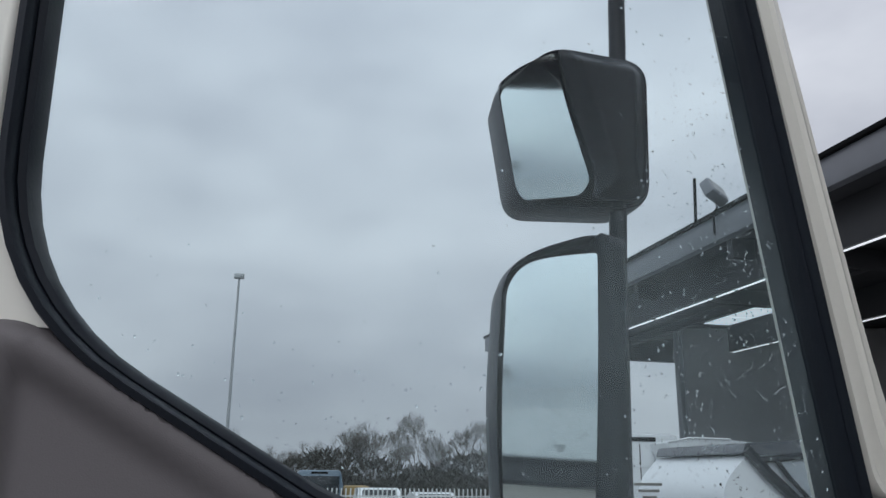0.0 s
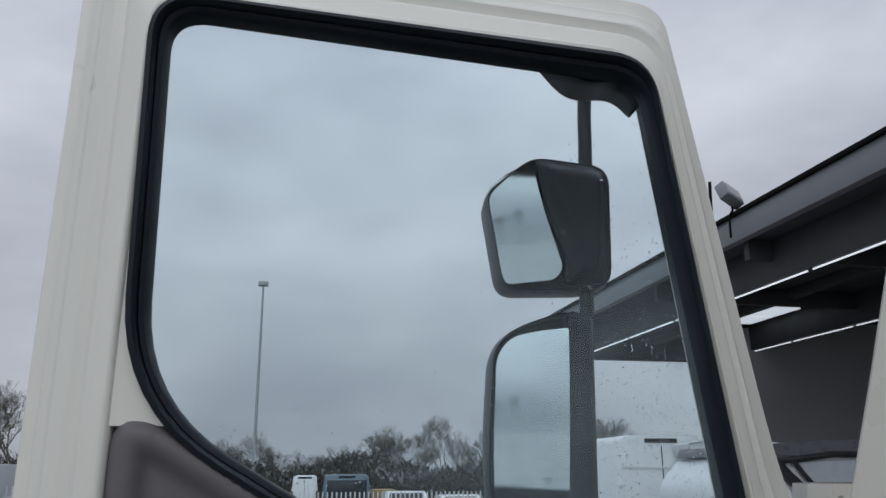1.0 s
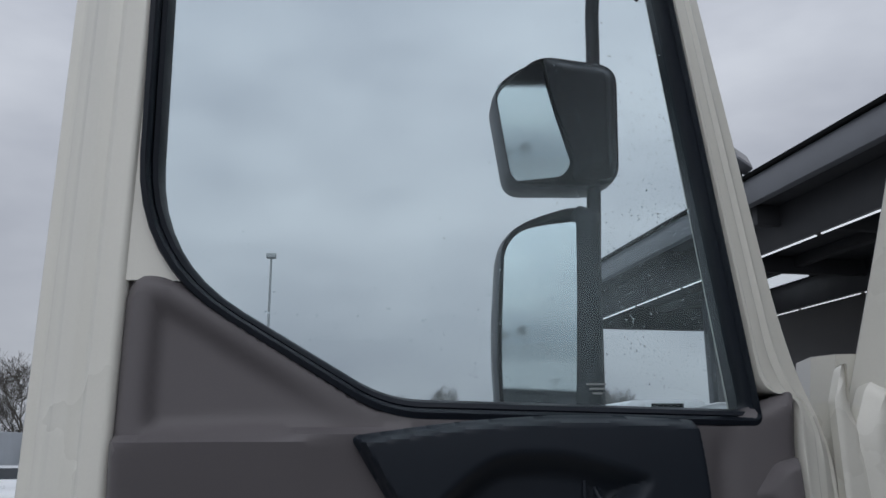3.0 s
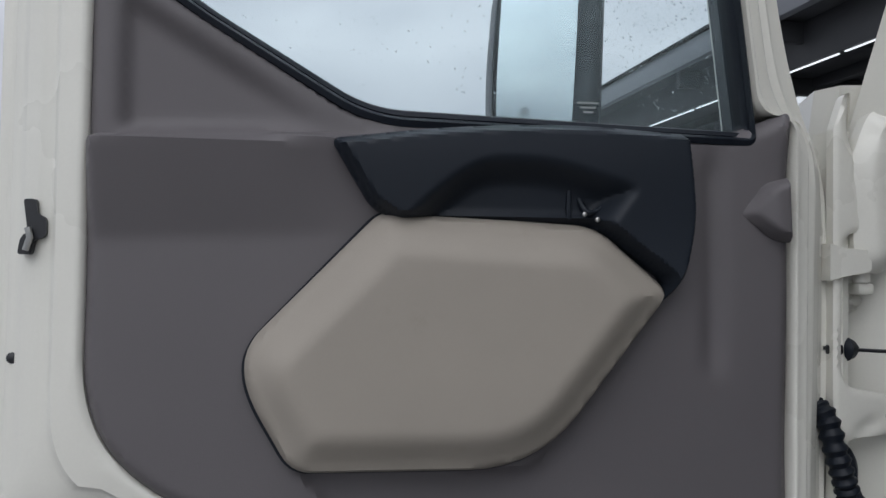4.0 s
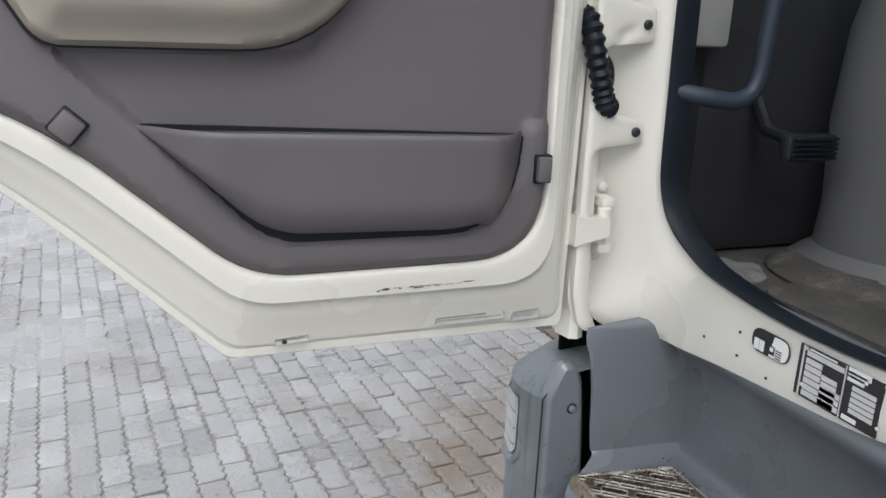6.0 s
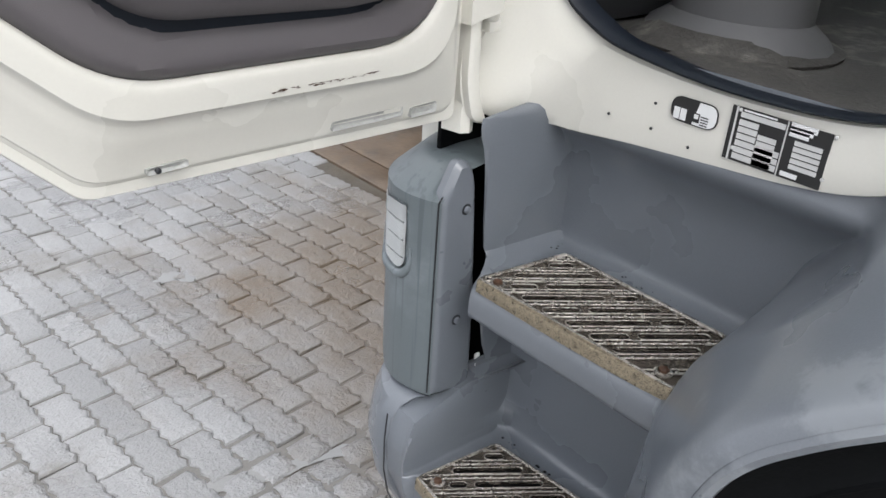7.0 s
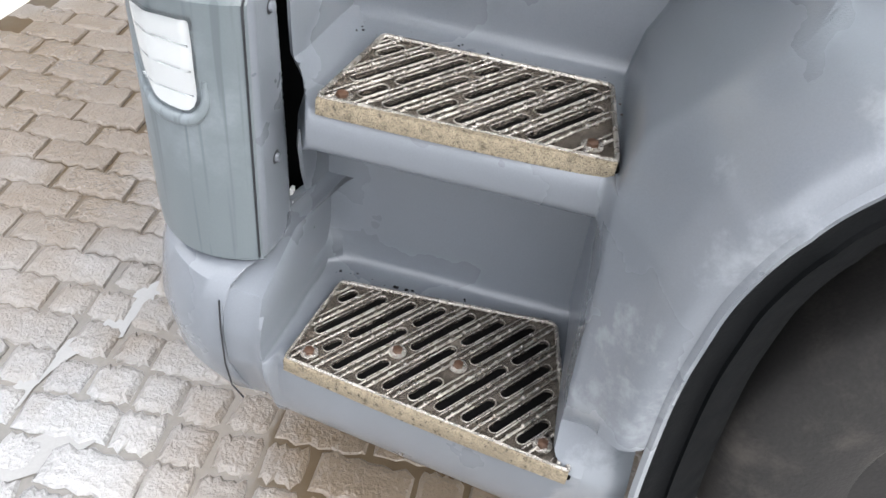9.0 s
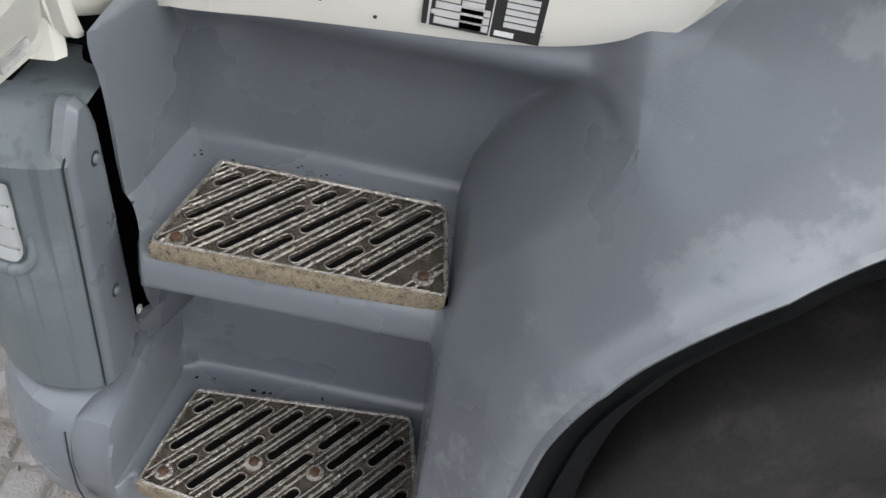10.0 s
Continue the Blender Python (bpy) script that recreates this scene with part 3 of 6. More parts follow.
WIN = [(-0.453, 2.701, 0.055), (0.243, 2.644, 0.05), (0.333, 1.967, 0.012), (-0.151, 1.981, 0.045), (-0.444, 2.155, 0.13)]
win_ring = rp(WIN, 9)
SEAL = [(-0.477, 2.722, 0.075), (0.250, 2.670, 0.06), (0.343, 1.945, 0.012), (-0.152, 1.956, 0.05), (-0.467, 2.147, 0.14)]
seal_ring = rp(SEAL, 9)


def seal_at(s, y):
    return [(a[0] + (b[0] - a[0]) * s, y, a[1] + (b[1] - a[1]) * s) for a, b in zip(seal_ring, win_ring)]


part("window_seal", loft([seal_at(s, y) for s, y in ((-0.08, 1.31), (-0.08, 1.294), (0.0, 1.286), (0.3, 1.283), (0.48, 1.289), (0.52, 1.298), (0.6, 1.296),
                                                    (0.85, 1.300), (1.0, 1.312), (1.0, 1.333), (0.5, 1.336), (-0.7, 1.384), (-1.3, 1.386))]), M_RUBBER, door, "black rubber window seal")
gusset = [(-0.482, 2.44), (-0.462, 2.44), (-0.457, 2.25), (-0.44, 2.17), (-0.405, 2.125), (-0.482, 2.125)]
part("frame_corner", sculpt(gusset, lambda P, d: P[:, 0] * 0 + 1.3005, door_at, 0.02, back=1.31), M_WHITE, door)
skin_out = [(p[0], p[2]) for p in between(0.0, 0)]
skin = sculpt(skin_out, lambda P, d: P[:, 0] * 0 + 1.386, door_at, 0.04, back=1.394, holes=[[(a[0] - (b[0] - a[0]) * 1.1, a[1] - (b[1] - a[1]) * 1.1) for a, b in zip(seal_ring, win_ring)]])
part("outer_skin", skin, M_WHITE, door)
pane = sculpt([(a[0] + (b[0] - a[0]) * 0.9, a[1] + (b[1] - a[1]) * 0.9) for a, b in zip(seal_ring, win_ring)], lambda P, d: P[:, 0] * 0 + 1.326, door_at, 0.05, back=1.330)
v0 = sheet([(a[0] + (b[0] - a[0]) * 0.9, a[1] + (b[1] - a[1]) * 0.9) for a, b in zip(seal_ring, win_ring)], 0.05)
bv = [pane.verts.new((a, 1.330, b)) for a, b in v0[0]]
for t in v0[1]:
    pane.faces.new([bv[i] for i in t])
bmesh.ops.remove_doubles(pane, verts=pane.verts, dist=0.0005)
window_pane = part("window_pane", pane, M_GLASS, door, "rain-spotted tinted window glass")
window_pane.visible_shadow = False

film_ring = [(a[0] + (b[0] - a[0]) * 0.9, a[1] + (b[1] - a[1]) * 0.9) for a, b in zip(seal_ring, win_ring)]
film = part("condensation", sculpt(film_ring, lambda P, d: P[:, 0] * 0 + 1.3335, door_at, 0.06), M_MIST, door, "cloudy condensation on the glass")
film.visible_shadow = False
drops = bmesh.new()
rd = random.Random(21)
ok_zone = [(a[0] + (b[0] - a[0]) * 1.6, a[1] + (b[1] - a[1]) * 1.6) for a, b in zip(seal_ring, win_ring)]
made = 0
while made < 1900:
    kind = rd.random()
    if kind < 0.55:
        x, z = rd.gauss(0.25, 0.07), rd.gauss(2.18, 0.13)
    elif kind < 0.8:
        x, z = rd.uniform(-0.42, 0.32), 2.0 + abs(rd.gauss(0, 0.07)) + max(0, -0.12 - rd.uniform(-0.42, 0.32)) * 0.3
    else:
        x, z = rd.gauss(0.2, 0.12), rd.gauss(2.45, 0.16)
    if not inside([(x, z)], ok_zone)[0]:
        continue
    r = 0.0005 + 0.0010 * rd.random() ** 3
    tall = 1.0 + 0.4 * rd.random() ** 3
    ring = [drops.verts.new((x + r * math.cos(k * 1.0472), 1.3305, z + r * tall * math.sin(k * 1.0472))) for k in range(6)]
    mid = [drops.verts.new((x + 0.7 * r * math.cos(k * 1.0472), 1.3305 + r * 0.5, z + 0.7 * r * tall * math.sin(k * 1.0472))) for k in range(6)]
    tip = drops.verts.new((x, 1.3305 + r * 0.7, z))
    for k in range(6):
        drops.faces.new((ring[k], ring[(k + 1) % 6], mid[(k + 1) % 6], mid[k]))
        drops.faces.new((mid[k], mid[(k + 1) % 6], tip))
    drops.faces.new(list(reversed(ring)))
    made += 1
wet = part("raindrops", drops, M_DROP, door, "clear raindrops on the window glass")
wet.visible_shadow = False
tagged(wet, "", "", "", "stuff")

# glazing mark in the corner of the pane
for k in range(3):
    part("glass_mark", box(bmesh.new(), (0.118 + 0.004 * k, 1.3285, 2.000 - 0.006 * k), (0.146 - 0.003 * k, 1.3291, 2.0025 - 0.006 * k), 0.0), M_STEEL, door)

# trim: one moulded sheet with ledges and troughs
TRIM = [(-0.478, 1.60, 0.08), (-0.475, 2.134, 0.045), (-0.422, 2.134, 0.04), (-0.165, 1.975, 0.02), (0.30, 1.958, 0.01), (0.392, 1.993, 0.012), (0.394, 1.70, 0.02),
        (0.400, 1.258, 0.115), (-0.018, 1.256, 0.06), (-0.255, 1.462, 0.10), (-0.40, 1.510, 0.12)]
trim_ring = rp(TRIM, 7)
POCKET_ZONE = rp([(-0.238, 1.548, 0.01), (-0.14, 1.452, 0.02), (0.005, 1.300, 0.05), (0.295, 1.297, 0.07), (0.352, 1.36, 0.06), (0.360, 1.452, 0.01), (0.40, 1.452, 0.001),
                  (0.40, 1.76, 0.001), (0.25, 1.78, 0.01), (0.05, 1.54, 0.02)], 6)


def trim_height(P, d):
    x, z = P[:, 0], P[:, 1]
    y = 1.287 + 0.018 * (1 - smooth_step(d, 0.0, 0.016)) ** 1.5
    # ledge below the window triangle
    along = smooth_step(x, -0.482, -0.46) * (1 - smooth_step(x, -0.26, -0.15))
    zl = 1.924 + 0.035 * (x + 0.476)
    up, down = z - zl, zl - z
    ridge = np.where(up > 0, 1 - smooth_step(up, 0.002, 0.012), 1 - np.clip(down / 0.11, 0, 1))
    y = y - 0.036 * ridge * (0.35 + 0.65 * along) * (x < -0.12)
    # sunk triangle
    rim = smooth_step(x, -0.452, -0.428) * smooth_step(up, 0.006, 0.03) * smooth_step(d, 0.024, 0.050) * (1 - smooth_step(x, -0.33, -0.17))
    y = y + 0.017 * rim
    # field behind the pocket lies deeper than the strap beside it
    dz = edge_distance(P, POCKET_ZONE) * np.where(inside(P, POCKET_ZONE), 1, -1)
    y = y + 0.012 * smooth_step(dz, -0.004, 0.008) * (1 - smooth_step(z, 1.50, 1.76))
    # upright trough near the hinge edge
    t = np.exp(-((x - 0.283 - 0.02 * (1.93 - z)) / 0.014) ** 2) * smooth_step(z, 1.63, 1.70) * (1 - smooth_step(z, 1.90, 1.95))
    y = y + 0.010 * t
    y = y - 0.010 * smooth_step(x, 0.31, 0.385) * smooth_step(z, 1.90, 1.985)
    return y


trim = part("trim", sculpt(trim_ring, trim_height, door_at, 0.0085, back=1.315), M_TRIM, door, "grey-brown grained plastic door trim")

TANP = [(-0.136, 1.852, 0.018), (-0.292, 1.692, 0.03), (-0.291, 1.640, 0.04), (-0.236, 1.545, 0.025), (0.056, 1.545, 0.085), (0.220, 1.758, 0.02),
        (0.125, 1.838, 0.03)]


def tan_height(P, d):
    return 1.272 - 0.020 * smooth_step(d, 0.0, 0.008) - 0.030 * smooth_step(d, 0.004, 0.055)


part("armrest_panel", sculpt(rp(TANP, 8), tan_height, door_at, 0.007, back=1.30), M_TAN, door, "padded beige cloth door panel")
# slightly larger black sheet paints the shade round the beige panel
gap = rp([(a - 0.004 if a < 0 else a + 0.002, b - 0.003 if b < 1.7 else b + 0.001, r) for a, b, r in TANP], 8)
part("panel_gap", sculpt(gap, lambda P, d: P[:, 0] * 0 + 1.281, door_at, 0.03, back=1.30), M_RUBBER, door, "black sheet for the shade in the gap round the beige panel")

HANDLE = [(-0.197, 1.934, 0.012), (-0.06, 1.952, 0.06), (0.08, 1.960, 0.06), (0.236, 1.952, 0.012), (0.251, 1.845, 0.03), (0.238, 1.772, 0.03), (0.206, 1.744, 0.006),
          (0.214, 1.772, 0.01), (0.126, 1.836, 0.012), (-0.118, 1.838, 0.012), (-0.150, 1.858, 0.01)]
GRIP = rp([(-0.125, 1.828, 0.02), (-0.060, 1.888, 0.03), (-0.02, 1.912, 0.03), (0.06, 1.913, 0.03), (0.166, 1.883, 0.012), (0.128, 1.828, 0.012)], 6)


def handle_height(P, d):
    x, z = P[:, 0], P[:, 1]
    y = 1.268 - 0.03 * smooth_step(d, 0.0, 0.012) - 0.010 * smooth_step(z, 1.80, 1.93)
    g = edge_distance(P, GRIP) * np.where(inside(P, GRIP), 1, -1)
    y = y + 0.034 * smooth_step(g, -0.006, 0.030)
    return y


handle = part("pull_handle", sculpt(rp(HANDLE, 7), handle_height, door_at, 0.0036, back=1.29), M_HANDLE, door, "blue-black moulded pull handle recess")
lever = box(bmesh.new(), (0.086, 1.262, 1.845), (0.093, 1.292, 1.900), 0.003)
part("grip_rib", lever, M_HANDLE, door)
lever = tube(curve_points([(0.140, 1.268, 1.874), (0.128, 1.262, 1.860), (0.114, 1.260, 1.854), (0.106, 1.264, 1.862), (0.102, 1.272, 1.878)], 5), [0.003] * 10 + [0.004] * 11, 10)
part("release_lever", lever, M_HANDLE, door, "glossy black door release lever")
for px, pz in ((0.105, 1.851), (0.121, 1.845)):
    part("lever_screw", turned([(0.003, 0), (0.003, 0.003), (0.0015, 0.004)], pose(px, 1.252, pz, 90), 12), M_STEEL, door)



def pocket_shell():
    """A shallow bin: a rolled rim on top, a front that leans back to a rounded foot."""
    foot = rp([(-0.148, 1.452, 0.004), (0.008, 1.316, 0.045), (0.298, 1.309, 0.065), (0.349, 1.385, 0.05), (0.350, 1.440, 0.004)], 9)[9:]
    xs, zs = [p[0] for p in foot], [p[1] for p in foot]
    rows = []
    for k in range(61):
        s = k / 60
        x = -0.146 + 0.496 * (s - math.sin(2 * math.pi * s) / (2 * math.pi) * 0.6)
        zt = 1.4565 - 0.024 * (x + 0.146)
        zb = float(np.interp(x, [-0.146] + xs[:-9] , [1.4555] + zs[:-9])) if x < 0.29 else float(np.interp(x, [0.29, 0.31, 0.33, 0.343, 0.350], [1.3105, 1.321, 1.345, 1.383, 1.437]))
        ends = min(x + 0.146, (0.350 - x) * 1.6)
        amp = float(smooth_step(np.array(ends), -0.004, 0.10)) ** 0.7
        row = [(x, 1.296, zt - 0.006), (x, 1.292 - 0.058 * amp, zt - 0.001), (x, 1.292 - 0.0615 * amp, zt + 0.0005), (x, 1.292 - 0.064 * amp, zt - 0.002), (x, 1.292 - 0.0645 * amp, zt - 0.006)]
        for j in range(1, 15):
            u = j / 14
            bulge = 1.0 if u < 0.62 else math.sqrt(max(0.0, 1 - ((u - 0.62) / 0.38) ** 2))
            row.append((x, 1.292 - (0.0645 - 0.016 * u) * amp * bulge, zt - 0.006 + (zb - zt + 0.006) * u))
        rows.append(row)
    return loft(rows, closed=False)


part("door_pocket", pocket_shell(), M_TRIM, door, "moulded lower door pocket")
# black sheet behind the pocket paints the shadow along its edge
gapz = rp([(-0.156, 1.458, 0.01), (0.356, 1.44, 0.01), (0.354, 1.365, 0.05), (0.302, 1.298, 0.06), (0.002, 1.303, 0.05)], 7)
part("pocket_gap", sculpt(gapz, lambda P, d: P[:, 0] * 0 + 1.2945, door_at, 0.03, back=1.31), M_RUBBER, door, "black sheet for the shade in the gap round the pocket")


def clip(x, z, w, h, turn):
    m = pose(x, 1.279, z, 0, turn, 0)
    bm = box(bmesh.new(), (-w / 2, -0.004, -h / 2), (w / 2, 0.02, h / 2), 0.004, m)
    c = part("clip_cover", bm, M_TRIM, door)
    # black backing paints the shade round the clip
    part("clip_gap", box(bmesh.new(), (-w / 2 - 0.002, 0.0025, -h / 2 - 0.002), (w / 2 + 0.002, 0.02, h / 2 + 0.002), 0.002, m), M_RUBBER, door)
    return c


clip(-0.216, 1.456, 0.030, 0.030, 42)
clip(0.383, 1.392, 0.022, 0.036, 0)
cap = sculpt(rp([(0.322, 1.858, 0.006), (0.352, 1.898, 0.012), (0.384, 1.906, 0.006), (0.388, 1.822, 0.006), (0.362, 1.826, 0.012)], 6),
             lambda P, d: 1.287 - 0.024 * smooth_step(P[:, 0], 0.310, 0.365) * smooth_step(d, -0.004, 0.012), door_at, 0.0032, back=1.29)
part("mirror_bolt_cover", cap, M_TRIM, door)

# latch on the free edge
latch = sculpt(rp([(-0.550, 1.860, 0.004), (-0.536, 1.860, 0.004), (-0.534, 1.842, 0.003), (-0.524, 1.838, 0.006), (-0.524, 1.815, 0.006), (-0.538, 1.812, 0.004), (-0.541, 1.795, 0.004),
                   (-0.556, 1.795, 0.004), (-0.553, 1.815, 0.006), (-0.545, 1.822, 0.003), (-0.547, 1.838, 0.006)], 4),
               lambda P, d: P[:, 0] * 0 + 1.309, door_at, 0.008, back=1.325)
part("door_latch", latch, M_BLACK, door, "black door latch slot")
part("latch_jaw", tube([(-0.545, 1.304, 1.800), (-0.540, 1.303, 1.815), (-0.543, 1.304, 1.826)], 0.004, 8), M_STEEL, door)
for px, pz, pr in ((-0.559, 1.790, 0.0035), (-0.553, 1.873, 0.003), (-0.568, 1.672, 0.007), (-0.520, 2.798, 0.006), (0.214, 2.754, 0.003), (-0.555, 2.737, 0.002)):
    py = 1.345 if pz > 2.5 else 1.338
    part("body_plug", turned([(pr, 0), (pr, 0.004), (pr * 0.6, 0.006)], pose(px, py, pz, 90), 12), M_BLACK, door)
# drain slots along the lower edge
for px0, px1, pz, ph in ((0.016, 0.063, 1.1525, 0.004), (0.250, 0.360, 1.160, 0.0062), (0.374, 0.418, 1.157, 0.0072)):
    bm = sculpt(rp([(px0, pz - ph, 0.003), (px1, pz - ph + 0.002, 0.003), (px1, pz + ph + 0.002, 0.003), (px0, pz + ph, 0.003)], 4), lambda P, d: 1.3325 - 0.003 * (1 - smooth_step(d, 0.0, 0.002)), door_at, 0.004, back=1.37)
    drain = part("drain_recess", bm, M_DRAIN, door, "mottled grey pressed drain slot")
    if px0 < 0.1:
        part("drain_hole", turned([(0.0035, 0), (0.0035, 0.003), (0.002, 0.004)], pose(0.029, 1.3325, 1.152, 90), 10), M_BLACK, drain)
# scuffed paint along the crease of the lower frame
scuff, rs = bmesh.new(), random.Random(8)
for k in range(40):
    u = rs.random()
    px, pz = 0.15 + 0.145 * u, 1.2275 + 0.003 * u + rs.uniform(-0.0016, 0.0016)
    w, h = rs.uniform(0.001, 0.007), rs.uniform(0.0003, 0.0010)
    scuff.faces.new([scuff.verts.new(q) for q in ((px - w, 1.2980, pz), (px, 1.2972, pz - h), (px + w, 1.2980, pz + h * 0.5), (px, 1.2972, pz + h))])
part("paint_scuff", scuff, M_RUST, door, "rusty scuffs through the white paint", smooth=False)

# mirrors on the door's outer side
arm = part("mirror_arm", tube(curve_points([(0.272, 1.375, 2.76), (0.274, 1.50, 2.81), (0.277, 1.64, 2.815), (0.276, 1.672, 2.77), (0.274, 1.678, 2.66), (0.262, 1.682, 2.36), (0.245, 1.682, 2.0), (0.24, 1.60, 1.93), (0.24, 1.42, 1.91)], 8), 0.0135, 12),
           M_HOUSING, door, "black mirror arm with two rain-wet mirrors")
bracket = sculpt(rp([(0.095, 2.71, 0.01), (0.262, 2.70, 0.01), (0.258, 2.618, 0.01), (0.225, 2.652, 0.03), (0.17, 2.645, 0.02), (0.140, 2.655, 0.03)], 6),
                 lambda P, d: P[:, 0] * 0 + 1.334, door_at, 0.02, back=1.40)
part("mirror_bracket", bracket, M_HOUSING, door, "black mirror arm bracket above the window")


def mirror_head(name, ring, y_front, y_back, glass, tilt, bulge):
    """A rounded shell with a sunk mirror glass that faces the cab's rear."""
    cx, cz = sum(p[0] for p in ring) / len(ring), sum(p[1] for p in ring) / len(ring)

    def at(s, y):
        return [(cx + (a - cx) * s, y, cz + (b - cz) * s) for a, b in ring]
    head = part(name, loft([at(0.965, y_front + 0.05), at(0.978, y_front), at(0.99, y_front), at(1.0, y_front + 0.012), at(1.0, y_front + 0.04), at(0.95, y_back - 0.03), at(0.8, y_back), at(0.5, y_back + 0.012)],
                           cap=(False, True)), M_HOUSING, door)
    part("mirror_glass", sculpt(glass, lambda P, d: y_front + 0.008 - 0.2 * (P[:, 0] - 0.085) + tilt * (max(p[1] for p in ring) - P[:, 1]) - bulge * (1 - ((P[:, 0] - cx) ** 2 + (P[:, 1] - cz) ** 2) / 0.03), door_at, 0.02, back=y_front + 0.045), M_MIRROR, head, "rain-wet mirror glass")
    return head


up = [(0.071, 2.580, 0.02), (0.163, 2.656, 0.03), (0.317, 2.643, 0.04), (0.309, 2.395, 0.045), (0.100, 2.388, 0.035)]
mirror_head("wide_angle_mirror", rp(up, 7), 1.664, 1.79, rp([(0.077, 2.590, 0.008), (0.109, 2.619, 0.03), (0.161, 2.640, 0.008), (0.178, 2.56, 0.05), (0.218, 2.440, 0.01), (0.205, 2.417, 0.015), (0.107, 2.409, 0.02), (0.088, 2.47, 0.05)], 6), 0.15, 0.006)
mirror_wing = sculpt(rp([(0.167, 2.648, 0.01), (0.309, 2.636, 0.035), (0.301, 2.405, 0.03), (0.214, 2.404, 0.012), (0.224, 2.442, 0.02), (0.184, 2.56, 0.05)], 6),
                     lambda P, d: 1.656 - 0.022 * smooth_step(d, 0, 0.03), door_at, 0.006, back=1.664)
part("mirror_front_cover", mirror_wing, M_HOUSING, door)
low = [(0.080, 2.285, 0.03), (0.120, 2.325, 0.05), (0.224, 2.360, 0.03), (0.268, 2.345, 0.015), (0.258, 1.925, 0.02), (0.075, 1.935, 0.04), (0.066, 2.1, 0.1)]
mirror_head("main_mirror", rp(low, 7), 1.676, 1.785, rp([(0.088, 2.272, 0.02), (0.112, 2.304, 0.02), (0.150, 2.315, 0.05), (0.218, 2.322, 0.006), (0.206, 1.936, 0.01), (0.085, 1.945, 0.03), (0.079, 2.1, 0.1)], 6), 0.03, 0.006)
stem = sculpt(rp([(0.222, 2.356, 0.01), (0.266, 2.344, 0.01), (0.256, 1.927, 0.01), (0.210, 1.927, 0.01)], 6), lambda P, d: 1.662 - 0.016 * smooth_step(d, 0, 0.012), door_at, 0.012, back=1.70)
part("mirror_stem_cover", stem, M_HOUSING, door)

# hinges and stay between door and pillar
hinge_rail = loft([[(x, y, z) for x, y in ((0.480, 1.385), (0.487, 1.352), (0.500, 1.346), (0.512, 1.352), (0.515, 1.385))] for z in (1.10, 1.14, 1.3, 1.6, 1.9, 1.98)], closed=False)
part("hinge_rail", hinge_rail, M_WHITE, truck, "cream white door edge flange")
tail = sculpt(rp([(0.480, 1.30, 0.01), (0.512, 1.30, 0.01), (0.515, 1.155, 0.03), (0.540, 1.105, 0.008), (0.495, 1.118, 0.02), (0.478, 1.17, 0.02)], 6), lambda P, d: 1.350 - 0.006 * smooth_step(d, 0, 0.01), door_at, 0.012, back=1.385)
part("hinge_rail_tail", tail, M_WHITE, truck)


def hinge(z):
    """A strap from the door edge to a knuckle, and a two-lugged leaf bolted to the pillar."""
    h = part("door_hinge", loft([[(x, y, zz) for x, zz in ((0.470, z - 0.026), (0.492, z - 0.020), (0.526, z - 0.014), (0.530, z - 0.010), (0.530, z + 0.012), (0.526, z + 0.016),
                                                          (0.492, z + 0.018), (0.470, z + 0.024))] for y in (1.328, 1.332, 1.350, 1.354)], cap=(True, True)),
             M_WHITE, truck, "white painted door hinge with bolts")
    part("hinge_knuckle", turned([(0.009, -0.030), (0.0115, -0.027), (0.0115, 0.027), (0.009, 0.030)], pose(0.531, 1.352, z), 14), M_WHITE, h)
    for s in (-1, 1):
        zz = z + s * 0.054
        leaf = rp([(0.531, zz - 0.020, 0.006), (0.562, zz - 0.017, 0.012), (0.562, zz + 0.017, 0.012), (0.531, zz + 0.020, 0.006)], 5)
        part("hinge_lug", sculpt(leaf, lambda P, d: 1.398 - 0.005 * smooth_step(d, 0, 0.004), door_at, 0.006, back=1.41), M_WHITE, h)
        part("lug_arm", box(bmesh.new(), (0.522, 1.344, z + s * 0.037 - 0.008), (0.546, 1.404, z + s * 0.037 + 0.008), 0.004), M_WHITE, h)
        part("bolt", turned([(0.0115, 0), (0.0115, 0.003), (0.0085, 0.003), (0.0085, 0.011), (0.006, 0.0125)], pose(0.545, 1.394, zz, 90), 6), M_WHITE, h, "white painted hex bolt")
        part("hinge_pin_end", turned([(0.006, 0), (0.006, 0.008)], pose(0.531, 1.352, z + s * 0.032 - 0.004), 10), M_WHITE, h)
    return h


hinge(1.287)
hinge(1.800)


# pressed cover between the hinges, with tabs that reach over the pillar
COVER = [(0.479, 1.98, 0.005), (0.494, 2.026, 0.006), (0.515, 2.036, 0.006), (0.509, 1.912, 0.02), (0.524, 1.897, 0.02), (0.585, 1.886, 0.006), (0.585, 1.842, 0.006), (0.503, 1.840, 0.012), (0.492, 1.825, 0.01),
         (0.490, 1.650, 0.01), (0.500, 1.630, 0.012), (0.583, 1.615, 0.008), (0.584, 1.566, 0.008), (0.505, 1.560, 0.012), (0.491, 1.550, 0.01), (0.492, 1.478, 0.01), (0.505, 1.466, 0.012),
         (0.580, 1.449, 0.008), (0.582, 1.416, 0.008), (0.503, 1.411, 0.010), (0.492, 1.400, 0.010), (0.494, 1.30, 0.01), (0.500, 1.175, 0.03), (0.524, 1.112, 0.006), (0.494, 1.122, 0.02), (0.479, 1.18, 0.02)]


